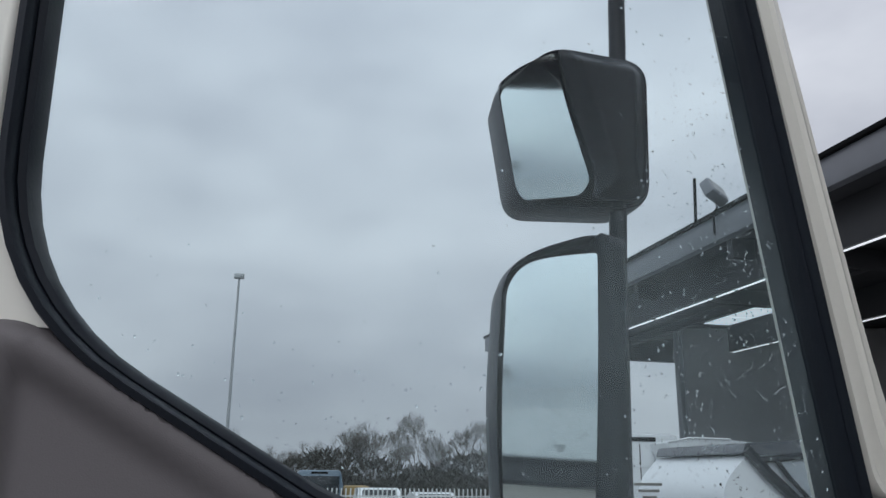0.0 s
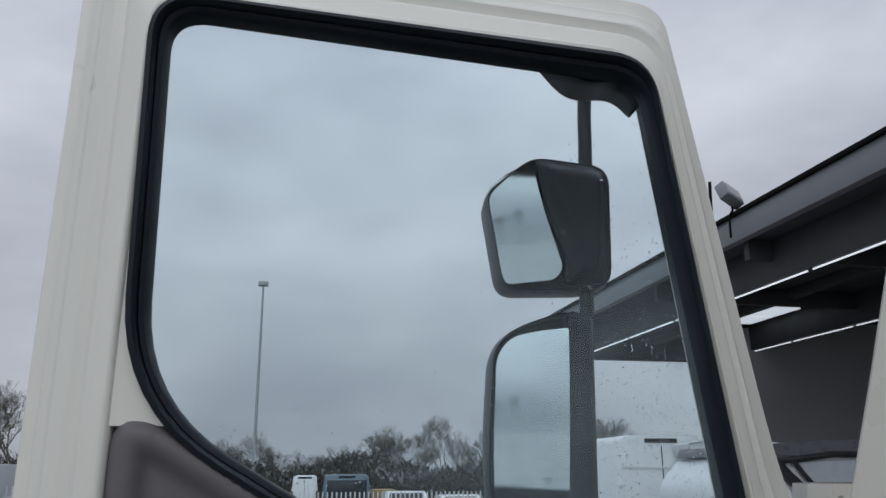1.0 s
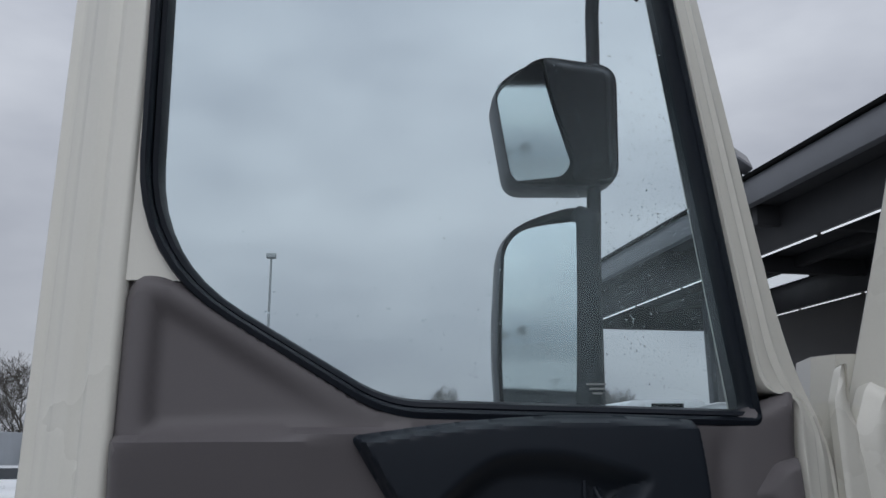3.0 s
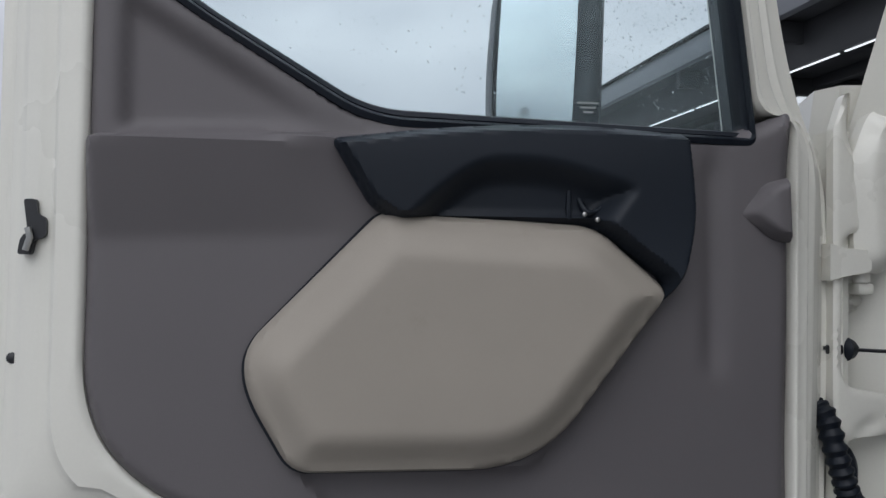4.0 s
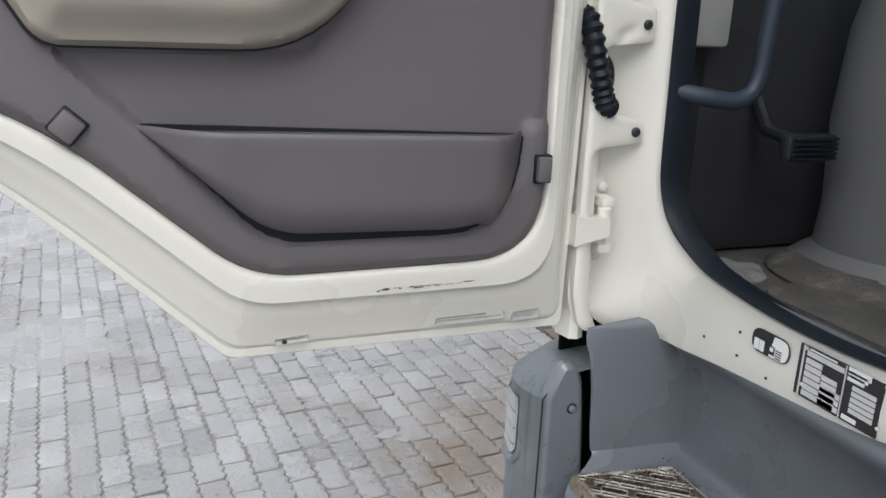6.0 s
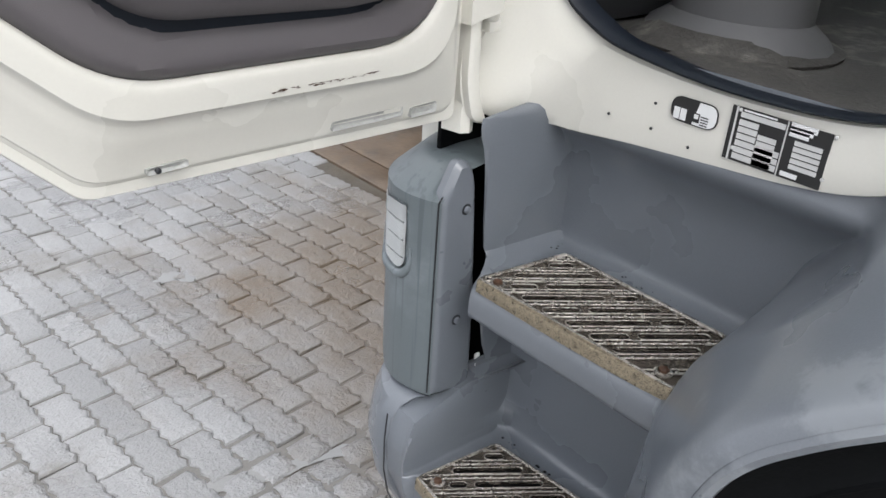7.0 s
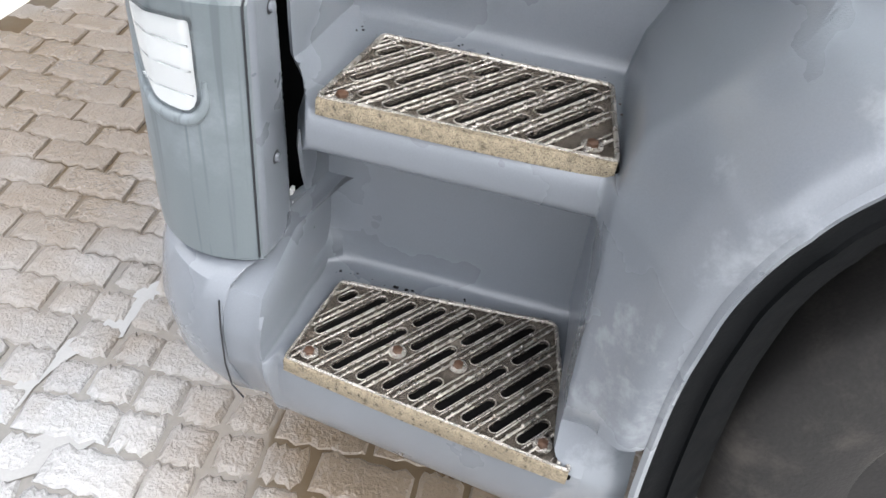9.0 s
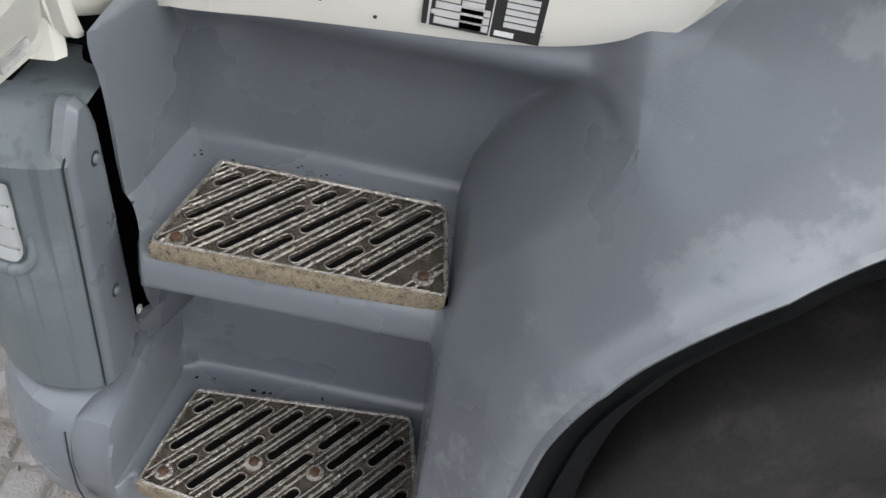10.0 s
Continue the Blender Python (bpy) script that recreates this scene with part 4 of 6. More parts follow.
def cover_height(P, d):
    x, z = P[:, 0], P[:, 1]
    y = 1.336 - 0.003 * smooth_step(d, 0, 0.003) + 0.10 * np.maximum(x - 0.500, 0)
    dent = np.exp(-((x - 0.53 - 0.6 * (z - 1.575)) / 0.016) ** 2 - ((z - 1.575) / 0.012) ** 2)
    fold = smooth_step(z, 1.93, 1.99) * smooth_step(x, 0.492, 0.512)
    return y + 0.006 * dent + 0.02 * fold


cover_plate = part("hinge_cover", sculpt(rp(COVER, 5), cover_height, door_at, 0.006, back=1.352), M_WHITE, truck, "cream white pressed cover along the door hinges")
for px, pz in ((0.566, 1.591), (0.564, 1.434)):
    part("tab_plug", turned([(0.0075, 0), (0.0075, 0.003), (0.005, 0.006), (0.002, 0.0065)], pose(px, 1.3395, pz, 90), 14), M_BLACK, cover_plate)

stay = part("door_stay", tube([(0.474, 1.350, 1.682), (0.51, 1.350, 1.680), (0.555, 1.343, 1.678), (0.606, 1.334, 1.677)], 0.0026, 8), M_BLACK, truck, "black door check strap")
part("stay_buffer", turned([(0.004, -0.014), (0.012, -0.011), (0.017, -0.003), (0.013, 0.006), (0.005, 0.014)], pose(0.514, 1.356, 1.680, 0, 90, 0), 16), M_RUBBER, stay)
part("stay_fork", box(bmesh.new(), (0.478, 1.343, 1.673), (0.500, 1.362, 1.687), 0.003), M_BLACK, stay)
part("stay_slot", box(bmesh.new(), (0.594, 1.318, 1.666), (0.612, 1.336, 1.690), 0.003), M_BLACK, stay)
for zz in (1.664, 1.688):
    part("fork_bolt", turned([(0.006, 0), (0.006, 0.007), (0.004, 0.009)], pose(0.490, 1.352, zz - 0.002), 6), M_BLACK, stay)

boot_pts = curve_points([(0.462, 1.352, 1.606), (0.469, 1.335, 1.588), (0.477, 1.326, 1.545), (0.489, 1.325, 1.505), (0.500, 1.330, 1.480), (0.515, 1.342, 1.470)], 12)
boot_r = [(0.0150 + 0.0022 * math.sin(i * 6.28319 / 4.3)) * (0.75 + 0.25 * min(1, i / 8)) for i in range(len(boot_pts))]
boot = part("cable_boot", tube(boot_pts, boot_r, 16), M_RUBBER, truck, "black ribbed rubber cable boot")
part("boot_flange", turned([(0.026, 0), (0.028, 0.004), (0.022, 0.014), (0.012, 0.02)], pose(0.512, 1.362, 1.512, 90) @ Matrix.Diagonal((0.55, 1.25, 1, 1)), 20), M_RUBBER, boot)

# cab: pillar, sill and opening
pil_out = [(1.14, 2.82), (1.31, 2.2), (1.385, 1.93), (1.405, 1.75), (1.41, 1.40), (1.413, 1.25), (1.410, 1.16), (1.378, 1.110), (1.30, 1.099), (1.17, 1.113), (1.05, 1.124), (0.94, 1.134),
           (0.86, 1.149), (0.80, 1.176), (0.74, 1.23), (0.55, 1.7), (0.5, 2.4)]
pil_in = [(1.05, 2.82), (1.22, 2.2), (1.30, 1.93), (1.330, 1.75), (1.326, 1.42), (1.320, 1.33), (1.300, 1.285), (1.262, 1.255), (1.20, 1.234), (1.07, 1.221), (0.945, 1.222), (0.86, 1.232),
          (0.81, 1.25), (0.74, 1.285), (0.64, 1.38), (0.49, 1.7), (0.42, 2.4)]


def smooth_line(pts, per=7):
    return [tuple(p)[:2] for p in curve_points([(a, b, 0) for a, b in pts], per)]


po, pi = smooth_line(pil_out), smooth_line(pil_in)


def surround(s, push):
    out = []
    for (ya, za), (yb, zb) in zip(po, pi):
        y, z = ya + (yb - ya) * s, za + (zb - za) * s
        low = 1 - smooth_step(np.array(z), 1.12, 1.40)
        fore = float(smooth_step(np.array(ya), 1.30, 1.40))
        x0 = 0.540 + 0.096 * low - 0.092 * low * fore + 0.14 * max(0.0, z - 1.9)
        x1 = 0.612 + 0.034 * low + 0.14 * max(0.0, z - 1.9)
        w = s ** 0.8 if s > 0 else 0
        out.append((float(x0 + (x1 - x0) * w + push), y, z))
    return out


surround_bm = loft([surround(-0.02, 0.10), surround(0.0, 0.004), surround(0.03, -0.003), surround(0.15, -0.006), surround(0.45, -0.006), surround(0.75, -0.004), surround(1.0, -0.004), surround(1.07, 0.005), surround(1.075, 0.016)], closed=False)
body = part("door_opening_panel", surround_bm, M_WHITE, truck, "cream white door pillar and sill panel")
seal_rows = [surround(1.05, -0.002), surround(1.07, -0.014), surround(1.10, -0.017), surround(1.13, -0.012), surround(1.145, 0.002), surround(1.14, 0.02)]
part("opening_seal", loft(seal_rows, closed=False), M_RUBBER, truck, "black rubber door opening seal")
# outer corner of the cab ahead of the hinge
corner = loft([[(x, y, z) for x, y in ((0.56, 1.40 - lean), (0.515, 1.41 - lean), (0.50, 1.45 - lean), (0.53, 1.54 - lean), (0.62, 1.60 - lean), (0.9, 1.64 - lean))]
               for z, lean in ((1.10, 0.0), (1.3, 0.0), (1.9, 0.0), (2.05, 0.035))], closed=False)
part("cab_corner", corner, M_WHITE, truck, "cream white front corner of the cab")
apil = loft([[(x + tuck, y - lean, z) for x, y in ((0.60, 1.33), (0.55, 1.345), (0.528, 1.37), (0.515, 1.40), (0.54, 1.44), (0.62, 1.46))] for z, lean, tuck in ((1.90, 0.0, 0.0), (2.2, 0.09, 0.04), (2.5, 0.175, 0.08), (2.86, 0.28, 0.13))], closed=False)
part("windscreen_pillar", apil, M_WHITE, truck, "cream white windscreen pillar")
strip = loft([[(x + tuck, y - lean, z) for x, y in ((0.575, 1.352), (0.585, 1.338), (0.60, 1.328), (0.62, 1.325))] for z, lean, tuck in ((1.90, 0.0, 0.0), (2.2, 0.09, 0.04), (2.5, 0.175, 0.08), (2.86, 0.28, 0.13))], closed=False)
part("pillar_seal", strip, M_RUBBER, truck)
edge = tube([(0.549, 1.342, 1.93), (0.588, 1.255, 2.2), (0.628, 1.17, 2.5), (0.678, 1.065, 2.86)], 0.006, 8)
part("rain_gutter", edge, M_WHITE, truck)
cover = sculpt(rp([(0.503, 1.93, 0.02), (0.535, 2.01, 0.02), (0.575, 2.01, 0.02), (0.60, 1.86, 0.05), (0.56, 1.78, 0.05), (0.515, 1.79, 0.02)], 7), lambda P, d: 1.340 - 0.02 * smooth_step(d, 0, 0.02), door_at, 0.012, back=1.36)
part("pillar_foot", cover, M_WHITE, truck)

# cab shell, closed all round
shell = bmesh.new()
box(shell, (0.70, -0.35, 2.82), (2.62, 1.15, 2.90), 0.02)
box(shell, (0.66, -0.42, 1.12), (2.62, -0.35, 2.90), 0.01)
box(shell, (2.56, -0.35, 1.12), (2.62, 1.60, 2.82), 0.01)
part("cab_shell", shell, M_WHITE, truck, "cream white cab roof and back wall")
rear = bmesh.new()
box(rear, (0.60, -0.42, 1.15), (0.66, 0.46, 2.90), 0.01)
part("cab_rear_panel", rear, M_WHITE, truck)
front = bmesh.new()
box(front, (0.66, 1.58, 0.9), (2.62, 1.64, 1.93), 0.01)
part("cab_front_panel", front, M_WHITE, truck)
screen = loft([[(0.64, 1.42, 1.93), (2.56, 1.56, 1.93), (2.56, 1.565, 1.93), (0.64, 1.425, 1.93)], [(0.72, 1.12, 2.84), (2.56, 1.14, 2.84), (2.56, 1.145, 2.84), (0.72, 1.125, 2.84)]], cap=(True, True))
scr = part("windscreen", screen, M_GLASS, truck)
scr.visible_shadow = False
inner = bmesh.new()
box(inner, (0.655, -0.34, 1.155), (2.55, 1.57, 1.20), 0.0)
part("cab_floor", inner, M_MAT, truck, "worn dirty rubber cab floor")
lining = bmesh.new()
box(lining, (0.72, 1.42, 1.20), (2.54, 1.56, 1.92), 0.03)
part("dashboard", lining, M_DARK, truck, "dark plastic dashboard")
kick = loft([[(0.64, 1.39, 1.2), (0.76, 1.43, 1.2)], [(0.64, 1.39, 1.92), (0.76, 1.43, 1.92)]], closed=False)
part("kick_panel", kick, M_DARK, truck)
part("dash_side_panel", box(bmesh.new(), (0.655, 1.36, 1.56), (0.735, 1.40, 1.92), 0.01), M_PALELINING, truck)
seatbase = box(bmesh.new(), (0.95, -0.30, 1.20), (1.5, 0.42, 1.60), 0.04)
part("seat_base", seatbase, M_DARK, truck, "dark cab seat base")
column = loft([[(cx + r * math.cos(a) * 0.8, cy + r * math.sin(a), cz) for a in [6.28319 * k / 20 for k in range(20)]]
               for cx, cy, cz, r in ((1.00, 1.24, 1.20, 0.17), (1.00, 1.24, 1.225, 0.155), (0.995, 1.235, 1.25, 0.12), (0.99, 1.23, 1.32, 0.115), (1.00, 1.22, 1.46, 0.14), (1.01, 1.20, 1.6, 0.155), (1.02, 1.15, 1.85, 0.14), (1.0, 1.10, 1.98, 0.11))], cap=(False, True))
part("steering_column", column, M_CABGREY, truck, "grey plastic steering column shroud")
part("column_gaiter", turned([(0.175, 0), (0.178, 0.006), (0.150, 0.016), (0.130, 0.03)], pose(1.0, 1.24, 1.20), 28), M_MAT, truck, "dusty rubber foot of the column")
part("steering_wheel", turned([(0.215, -0.012), (0.228, -0.012), (0.235, 0), (0.228, 0.012), (0.215, 0.012), (0.208, 0)], pose(0.99, 1.0, 2.06, 28, 0, 0), 40), M_DARK, truck)
ped = part("pedal", box(bmesh.new(), (0.768, 1.236, 1.400), (0.862, 1.262, 1.442), 0.008), M_BLACK, truck, "black ribbed brake pedal")
for k in range(5):
    part("pedal_rib", box(bmesh.new(), (0.774, 1.230, 1.404 + k * 0.0075), (0.856, 1.238, 1.408 + k * 0.0075), 0.001), M_RUBBER, ped)
part("pedal_arm", tube([(0.822, 1.258, 1.42), (0.835, 1.36, 1.43), (0.85, 1.43, 1.50)], 0.012, 8), M_BLACK, ped)
part("grab_rail", tube(curve_points([(0.62, 1.33, 1.498), (0.66, 1.31, 1.490), (0.715, 1.30, 1.486), (0.745, 1.30, 1.515), (0.749, 1.295, 1.60), (0.749, 1.27, 1.9)], 8), 0.014, 12), M_BLUEBAR, truck, "blue-grey grab rail inside the cab")
matbm = sculpt(rp([(0.74, 0.80, 0.05), (0.74, 1.24, 0.06), (0.90, 1.24, 0.05), (0.90, 0.80, 0.05)], 5), lambda P, d: 1.206 + 0.004 * smooth_step(d, 0, 0.01), flat_at, 0.02, back=1.198)
part("foot_mat", matbm, M_MAT, truck, "worn rubber foot mat")

carpet = sculpt(rp([(0.68, 1.33, 0.02), (0.72, 1.38, 0.01), (0.79, 1.40, 0.02), (0.84, 1.34, 0.02), (0.80, 1.27, 0.02), (0.73, 1.25, 0.03)], 4), lambda P, d: 1.204 + 0.003 * smooth_step(d, 0, 0.012) + 0.002 * np.sin(P[:, 0] * 160), flat_at, 0.01, back=1.199)
part("carpet_offcut", carpet, M_CARPET, truck, "pale worn carpet offcut on the cab floor")

# plates on the sill
SX = 0.6290


def sill_box(y0, y1, z0, z1, lift, thick=0.0016):
    """A thin plate on the sill; y0 is its end towards the front."""
    return box(bmesh.new(), (SX - lift, y1, z0 + 0.002), (SX - lift + thick, y0, z1 + 0.002), 0.0)


plate = part("type_plate", sill_box(1.019, 0.892, 1.144, 1.212, 0.0015), M_INK, truck, "black and silver type plate with printed table")
part("plate_rail", sill_box(1.0130, 1.0105, 1.144, 1.212, 0.0024), M_ALUPLATE, plate)
for k in range(6):
    part("printed_field", sill_box(1.006, 0.9805 if k > 2 else 0.948, 1.1475 + k * 0.0086, 1.1545 + k * 0.0086, 0.0026), M_ALUPLATE, plate)
for k in range(5):
    part("printed_field", sill_box(0.979, 0.955, 1.1475 + k * 0.0079, 1.1540 + k * 0.0079, 0.0026), M_ALUPLATE, plate)
part("table_head", sill_box(1.006, 0.948, 1.2005, 1.2070, 0.0026), M_ALUPLATE, plate)
part("print_line", sill_box(1.003, 0.960, 1.2085, 1.2105, 0.0026), M_PRINTWHITE, plate)
part("plate_divider", sill_box(0.9465, 0.945, 1.144, 1.212, 0.0026), M_ALUPLATE, plate)
for k in range(5):
    part("printed_field", sill_box(0.933, 0.899, 1.158 + k * 0.0072, 1.1635 + k * 0.0072, 0.0026), M_ALUPLATE, plate)
for k in range(3):
    part("print_line", sill_box(0.942, 0.918 - 0.004 * k, 1.196 + k * 0.0046, 1.2035 + k * 0.0046, 0.0026), M_PRINTWHITE, plate)
part("maker_mark", sill_box(0.941, 0.920, 1.147, 1.1525, 0.0026), M_PRINTWHITE, plate)
for py, pz in ((1.0155, 1.202), (1.0155, 1.153), (0.8965, 1.203), (0.8985, 1.151)):
    part("rivet", turned([(0.0026, 0), (0.0024, 0.0014), (0.0012, 0.002)], pose(SX - 0.002, py - 0.008, pz + 0.009, 0, -90, 0), 10), M_ALUPLATE, plate)


def oval(y0, y1, z0, z1, lift, material, name, parent, label=""):
    r = (z1 - z0) / 2
    y0, y1, z0, z1 = y0 - 0.008, y1 - 0.008, z0 + 0.009, z1 + 0.009
    ring = rp([(y1, z0, r), (y0, z0, r), (y0, z1, r), (y1, z1, r)], 8)
    return part(name, sculpt(ring, lambda P, d: P[:, 0] * 0 + SX - lift, side_at, 0.006, back=SX - lift + 0.0012), material, parent, label)


sticker = oval(1.112, 1.043, 1.163, 1.196, 0.0012, M_INK, "handbook_sticker", truck, "oval black and white handbook sticker")
part("sticker_field", sculpt(rp([(1.0365, 1.1735, 0.015), (1.070, 1.1735, 0.001), (1.063, 1.2035, 0.001), (1.0365, 1.2035, 0.015)], 7), lambda P, d: P[:, 0] * 0 + SX - 0.0020, side_at, 0.006, back=SX - 0.001), M_PRINTWHITE, sticker)
for y0 in (1.0985, 1.0885):
    part("book_page", sill_box(y0, y0 - 0.0085, 1.173, 1.188, 0.0022), M_PRINTWHITE, sticker)
for k in range(4):
    part("icon_line", sill_box(1.058, 1.0475, 1.1735 + k * 0.0035, 1.1747 + k * 0.0035, 0.0028), M_INK, sticker)
part("icon_cab", sill_box(1.069, 1.060, 1.1755, 1.1875, 0.0028), M_INK, sticker)
part("icon_cab_window", sill_box(1.0675, 1.0615, 1.1805, 1.1862, 0.0034), M_PRINTWHITE, sticker)
for py, pz in ((1.128, 1.185), (1.128, 1.150), (1.068, 1.142), (1.20, 1.15)):
    part("sill_plug", turned([(0.0022, 0), (0.0022, 0.001), (0.001, 0.0016)], pose(SX - 0.001, py, pz, 0, -90, 0), 8), M_BLACK, truck)

# ---- step housing and wing ----
ARCH = [(0.800, 0.36), (0.815, 0.50), (0.8225, 0.60), (0.8275, 0.735), (0.823, 0.825), (0.813, 0.90), (0.783, 0.98), (0.730, 1.039), (0.6535, 1.10), (0.585, 1.143), (0.50, 1.185),
        (0.41, 1.212), (0.28, 1.225), (0.10, 1.20), (-0.08, 1.13), (-0.24, 0.99), (-0.33, 0.80)]
arch_line = smooth_line(ARCH, 9)


def y_end(z):
    return np.interp(z, [0.3, 0.9, 1.0, 1.1, 1.2, 1.4], [0.875, 0.875, 0.85, 0.79, 0.73, 0.60])


def open_distance(P, line):
    P, A = np.asarray(P, float), np.asarray(line, float)
    best = np.full(len(P), 1e9)
    for a, b in zip(A[:-1], A[1:]):
        ab = b - a
        t = np.clip(((P - a) @ ab) / (ab @ ab), 0, 1)
        best = np.minimum(best, np.linalg.norm(P - (a + t[:, None] * ab), axis=1))
    return best


def arch_x(z):
    """How far out the lip of the wheel arch stands: it leans in towards the top."""
    return np.interp(z, [0.98, 1.039, 1.10, 1.143, 1.23], [0.31, 0.33, 0.35, 0.38, 0.41])


def wing_x(P):
    """How far out the wing and bumper skin lies at (y, z)."""
    y, z = P[:, 0], P[:, 1]
    rear = np.interp(z, [0.30, 0.40, 0.50, 0.535, 0.60, 0.70, 0.88, 1.0, 1.07, 1.14, 1.25, 1.4], [0.43, 0.365, 0.338, 0.335, 0.365, 0.42, 0.468, 0.525, 0.562, 0.605, 0.636, 0.645])
    fore = np.interp(z, [0.30, 0.40, 0.50, 0.56, 0.60, 0.632, 0.645, 0.652, 0.664, 0.709, 0.774, 0.818, 0.832, 0.845, 0.873, 0.912, 0.954, 1.02, 1.05, 1.08, 1.098, 1.114, 1.128, 1.138, 1.2],
                     [0.50, 0.424, 0.392, 0.389, 0.397, 0.410, 0.432, 0.50, 0.593, 0.563, 0.547, 0.554, 0.571, 0.588, 0.560, 0.534, 0.528, 0.522, 0.518, 0.511, 0.503, 0.500, 0.502, 0.620, 0.645])
    base = rear + (fore - rear) * smooth_step(y, 1.27, 1.335)
    d = open_distance(P, arch_line)
    flare = (1 - smooth_step(d, 0.004, 0.15)) * smooth_step(z, 0.605, 0.635)
    edge_roll = 0.012 * (1 - smooth_step(d, 0.0, 0.032))
    return base + (arch_x(z) - base) * flare + edge_roll


PROFILE = [(0.645, 1.24), (0.643, 1.17), (0.641, 1.152), (0.640, 1.146), (0.638, 1.140), (0.632, 1.125), (0.640, 1.105), (0.668, 1.085), (0.690, 1.05), (0.694, 1.0), (0.694, 0.945), (0.693, 0.906), (0.684, 0.893), (0.650, 0.888), (0.52, 0.886), (0.484, 0.886), (0.470, 0.882), (0.464, 0.868), (0.464, 0.845),
           (0.467, 0.830), (0.482, 0.820), (0.52, 0.814), (0.582, 0.806), (0.600, 0.790), (0.604, 0.75), (0.604, 0.60), (0.603, 0.556), (0.594, 0.541), (0.56, 0.534), (0.43, 0.532), (0.39, 0.532), (0.375, 0.528), (0.368, 0.515), (0.372, 0.46), (0.385, 0.40), (0.42, 0.35), (0.48, 0.325)]


def chaikin(pts, times=2):
    for _ in range(times):
        out = [pts[0]]
        for p, q in zip(pts, pts[1:]):
            out += [(0.75 * p[0] + 0.25 * q[0], 0.75 * p[1] + 0.25 * q[1]), (0.25 * p[0] + 0.75 * q[0], 0.25 * p[1] + 0.75 * q[1])]
        pts = out + [pts[-1]]
    return pts


prof = np.array(chaikin(PROFILE))
U = np.concatenate([np.linspace(0, 0.16, 16), np.linspace(0.16, 1.0, 20)[1:]])
rows = []
for px, pz in prof:
    y1 = float(y_end(pz))
    y0 = 1.3262 + 0.0450 * (1 - float(smooth_step(np.array(pz), 0.655, 0.675)))
    yl = np.interp(pz, [0.56, 0.66, 0.80, 0.815, 0.888, 0.905], [1.303, 1.311, 1.311, 1.284, 1.284, 1.311])
    yr = np.interp(pz, [0.30, 0.53, 0.56, 0.75, 0.89, 0.95, 1.02, 1.11], [0.90, 0.90, 0.925, 0.93, 0.935, 0.925, 0.885, 0.81])
    tight = 0.009 + 0.020 * float(smooth_step(np.array(pz), 0.93, 1.08))
    ys = np.concatenate([y0 + (yr + tight - y0) * U, np.linspace(yr + tight, yr - tight, 13)[1:], np.linspace(yr - tight, y1, 9)[1:]])
    w = (1 - smooth_step(ys, float(yl) - 0.006, float(yl) + 0.011)) * smooth_step(ys, yr - tight, yr + tight)
    lean = (1 - smooth_step(np.array(pz), 0.545, 0.62)) * smooth_step(np.array(0.50 - px), -0.02, 0.1)
    xr = px + lean * (-0.03 + 0.05 * (ys - 0.90) / 0.38)
    xo = wing_x(np.stack([ys, np.full_like(ys, pz)], 1))
    xs = xo + (xr - xo) * w
    rows.append([(float(x), float(y), float(pz)) for x, y in zip(xs, ys)])
housing = part("step_housing", loft(rows, closed=False), M_GREY, truck, "blue-grey plastic entry step housing")

left = [(float(y_end(z)) + 0.003, float(z)) for z in np.linspace(1.40, 0.325, 60)]
wing_outline = left + [(0.775, 0.325)] + arch_line + [(-0.38, 0.80), (-0.42, 1.40)]
wing = sculpt(wing_outline, lambda P, d: wing_x(P) + 0.0008 * smooth_step(P[:, 0] - y_end(P[:, 1]), -0.004, 0.003), side_at, 0.012)
part("wing", wing, M_GREY, truck, "scuffed blue-grey plastic wheel arch wing")
lip_rows = [[(float(arch_x(z)) + dx, y - s * (y - 0.23) * 0.02, z - s * (z - 0.45) * 0.02) for y, z in arch_line] for dx, s in ((0.013, 0.0), (0.008, 0.5), (0.014, 1.0), (0.06, 1.3))]
part("arch_lip", loft(lip_rows, closed=False), M_GREY, truck)
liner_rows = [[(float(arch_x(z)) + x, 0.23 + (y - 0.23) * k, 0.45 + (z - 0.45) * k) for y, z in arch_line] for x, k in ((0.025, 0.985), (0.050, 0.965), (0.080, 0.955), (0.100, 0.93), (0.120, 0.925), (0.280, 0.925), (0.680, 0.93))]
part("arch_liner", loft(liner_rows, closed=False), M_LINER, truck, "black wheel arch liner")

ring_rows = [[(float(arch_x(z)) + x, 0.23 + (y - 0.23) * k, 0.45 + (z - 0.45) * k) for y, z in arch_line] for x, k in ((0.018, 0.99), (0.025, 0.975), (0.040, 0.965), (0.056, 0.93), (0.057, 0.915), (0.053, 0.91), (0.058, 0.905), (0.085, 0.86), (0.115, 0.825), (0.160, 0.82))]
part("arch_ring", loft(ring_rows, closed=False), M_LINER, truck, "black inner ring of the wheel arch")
WC = pose(0.60, 0.235, 0.475, 0, 90, 0)
wheel = part("wheel", turned([(0.20, -0.06), (0.25, -0.085), (0.262, -0.085), (0.262, 0.10), (0.2, 0.10)], WC, 48), M_STEEL, truck, "front wheel with dusty tyre")
part("tyre", turned([(0.262, -0.095), (0.285, -0.118), (0.33, -0.132), (0.385, -0.135), (0.425, -0.125), (0.452, -0.112), (0.458, -0.100), (0.463, -0.085), (0.465, -0.05), (0.465, 0.06), (0.455, 0.10), (0.40, 0.12), (0.262, 0.10)], WC, 72), M_TYRE, wheel, "dusty black truck tyre")

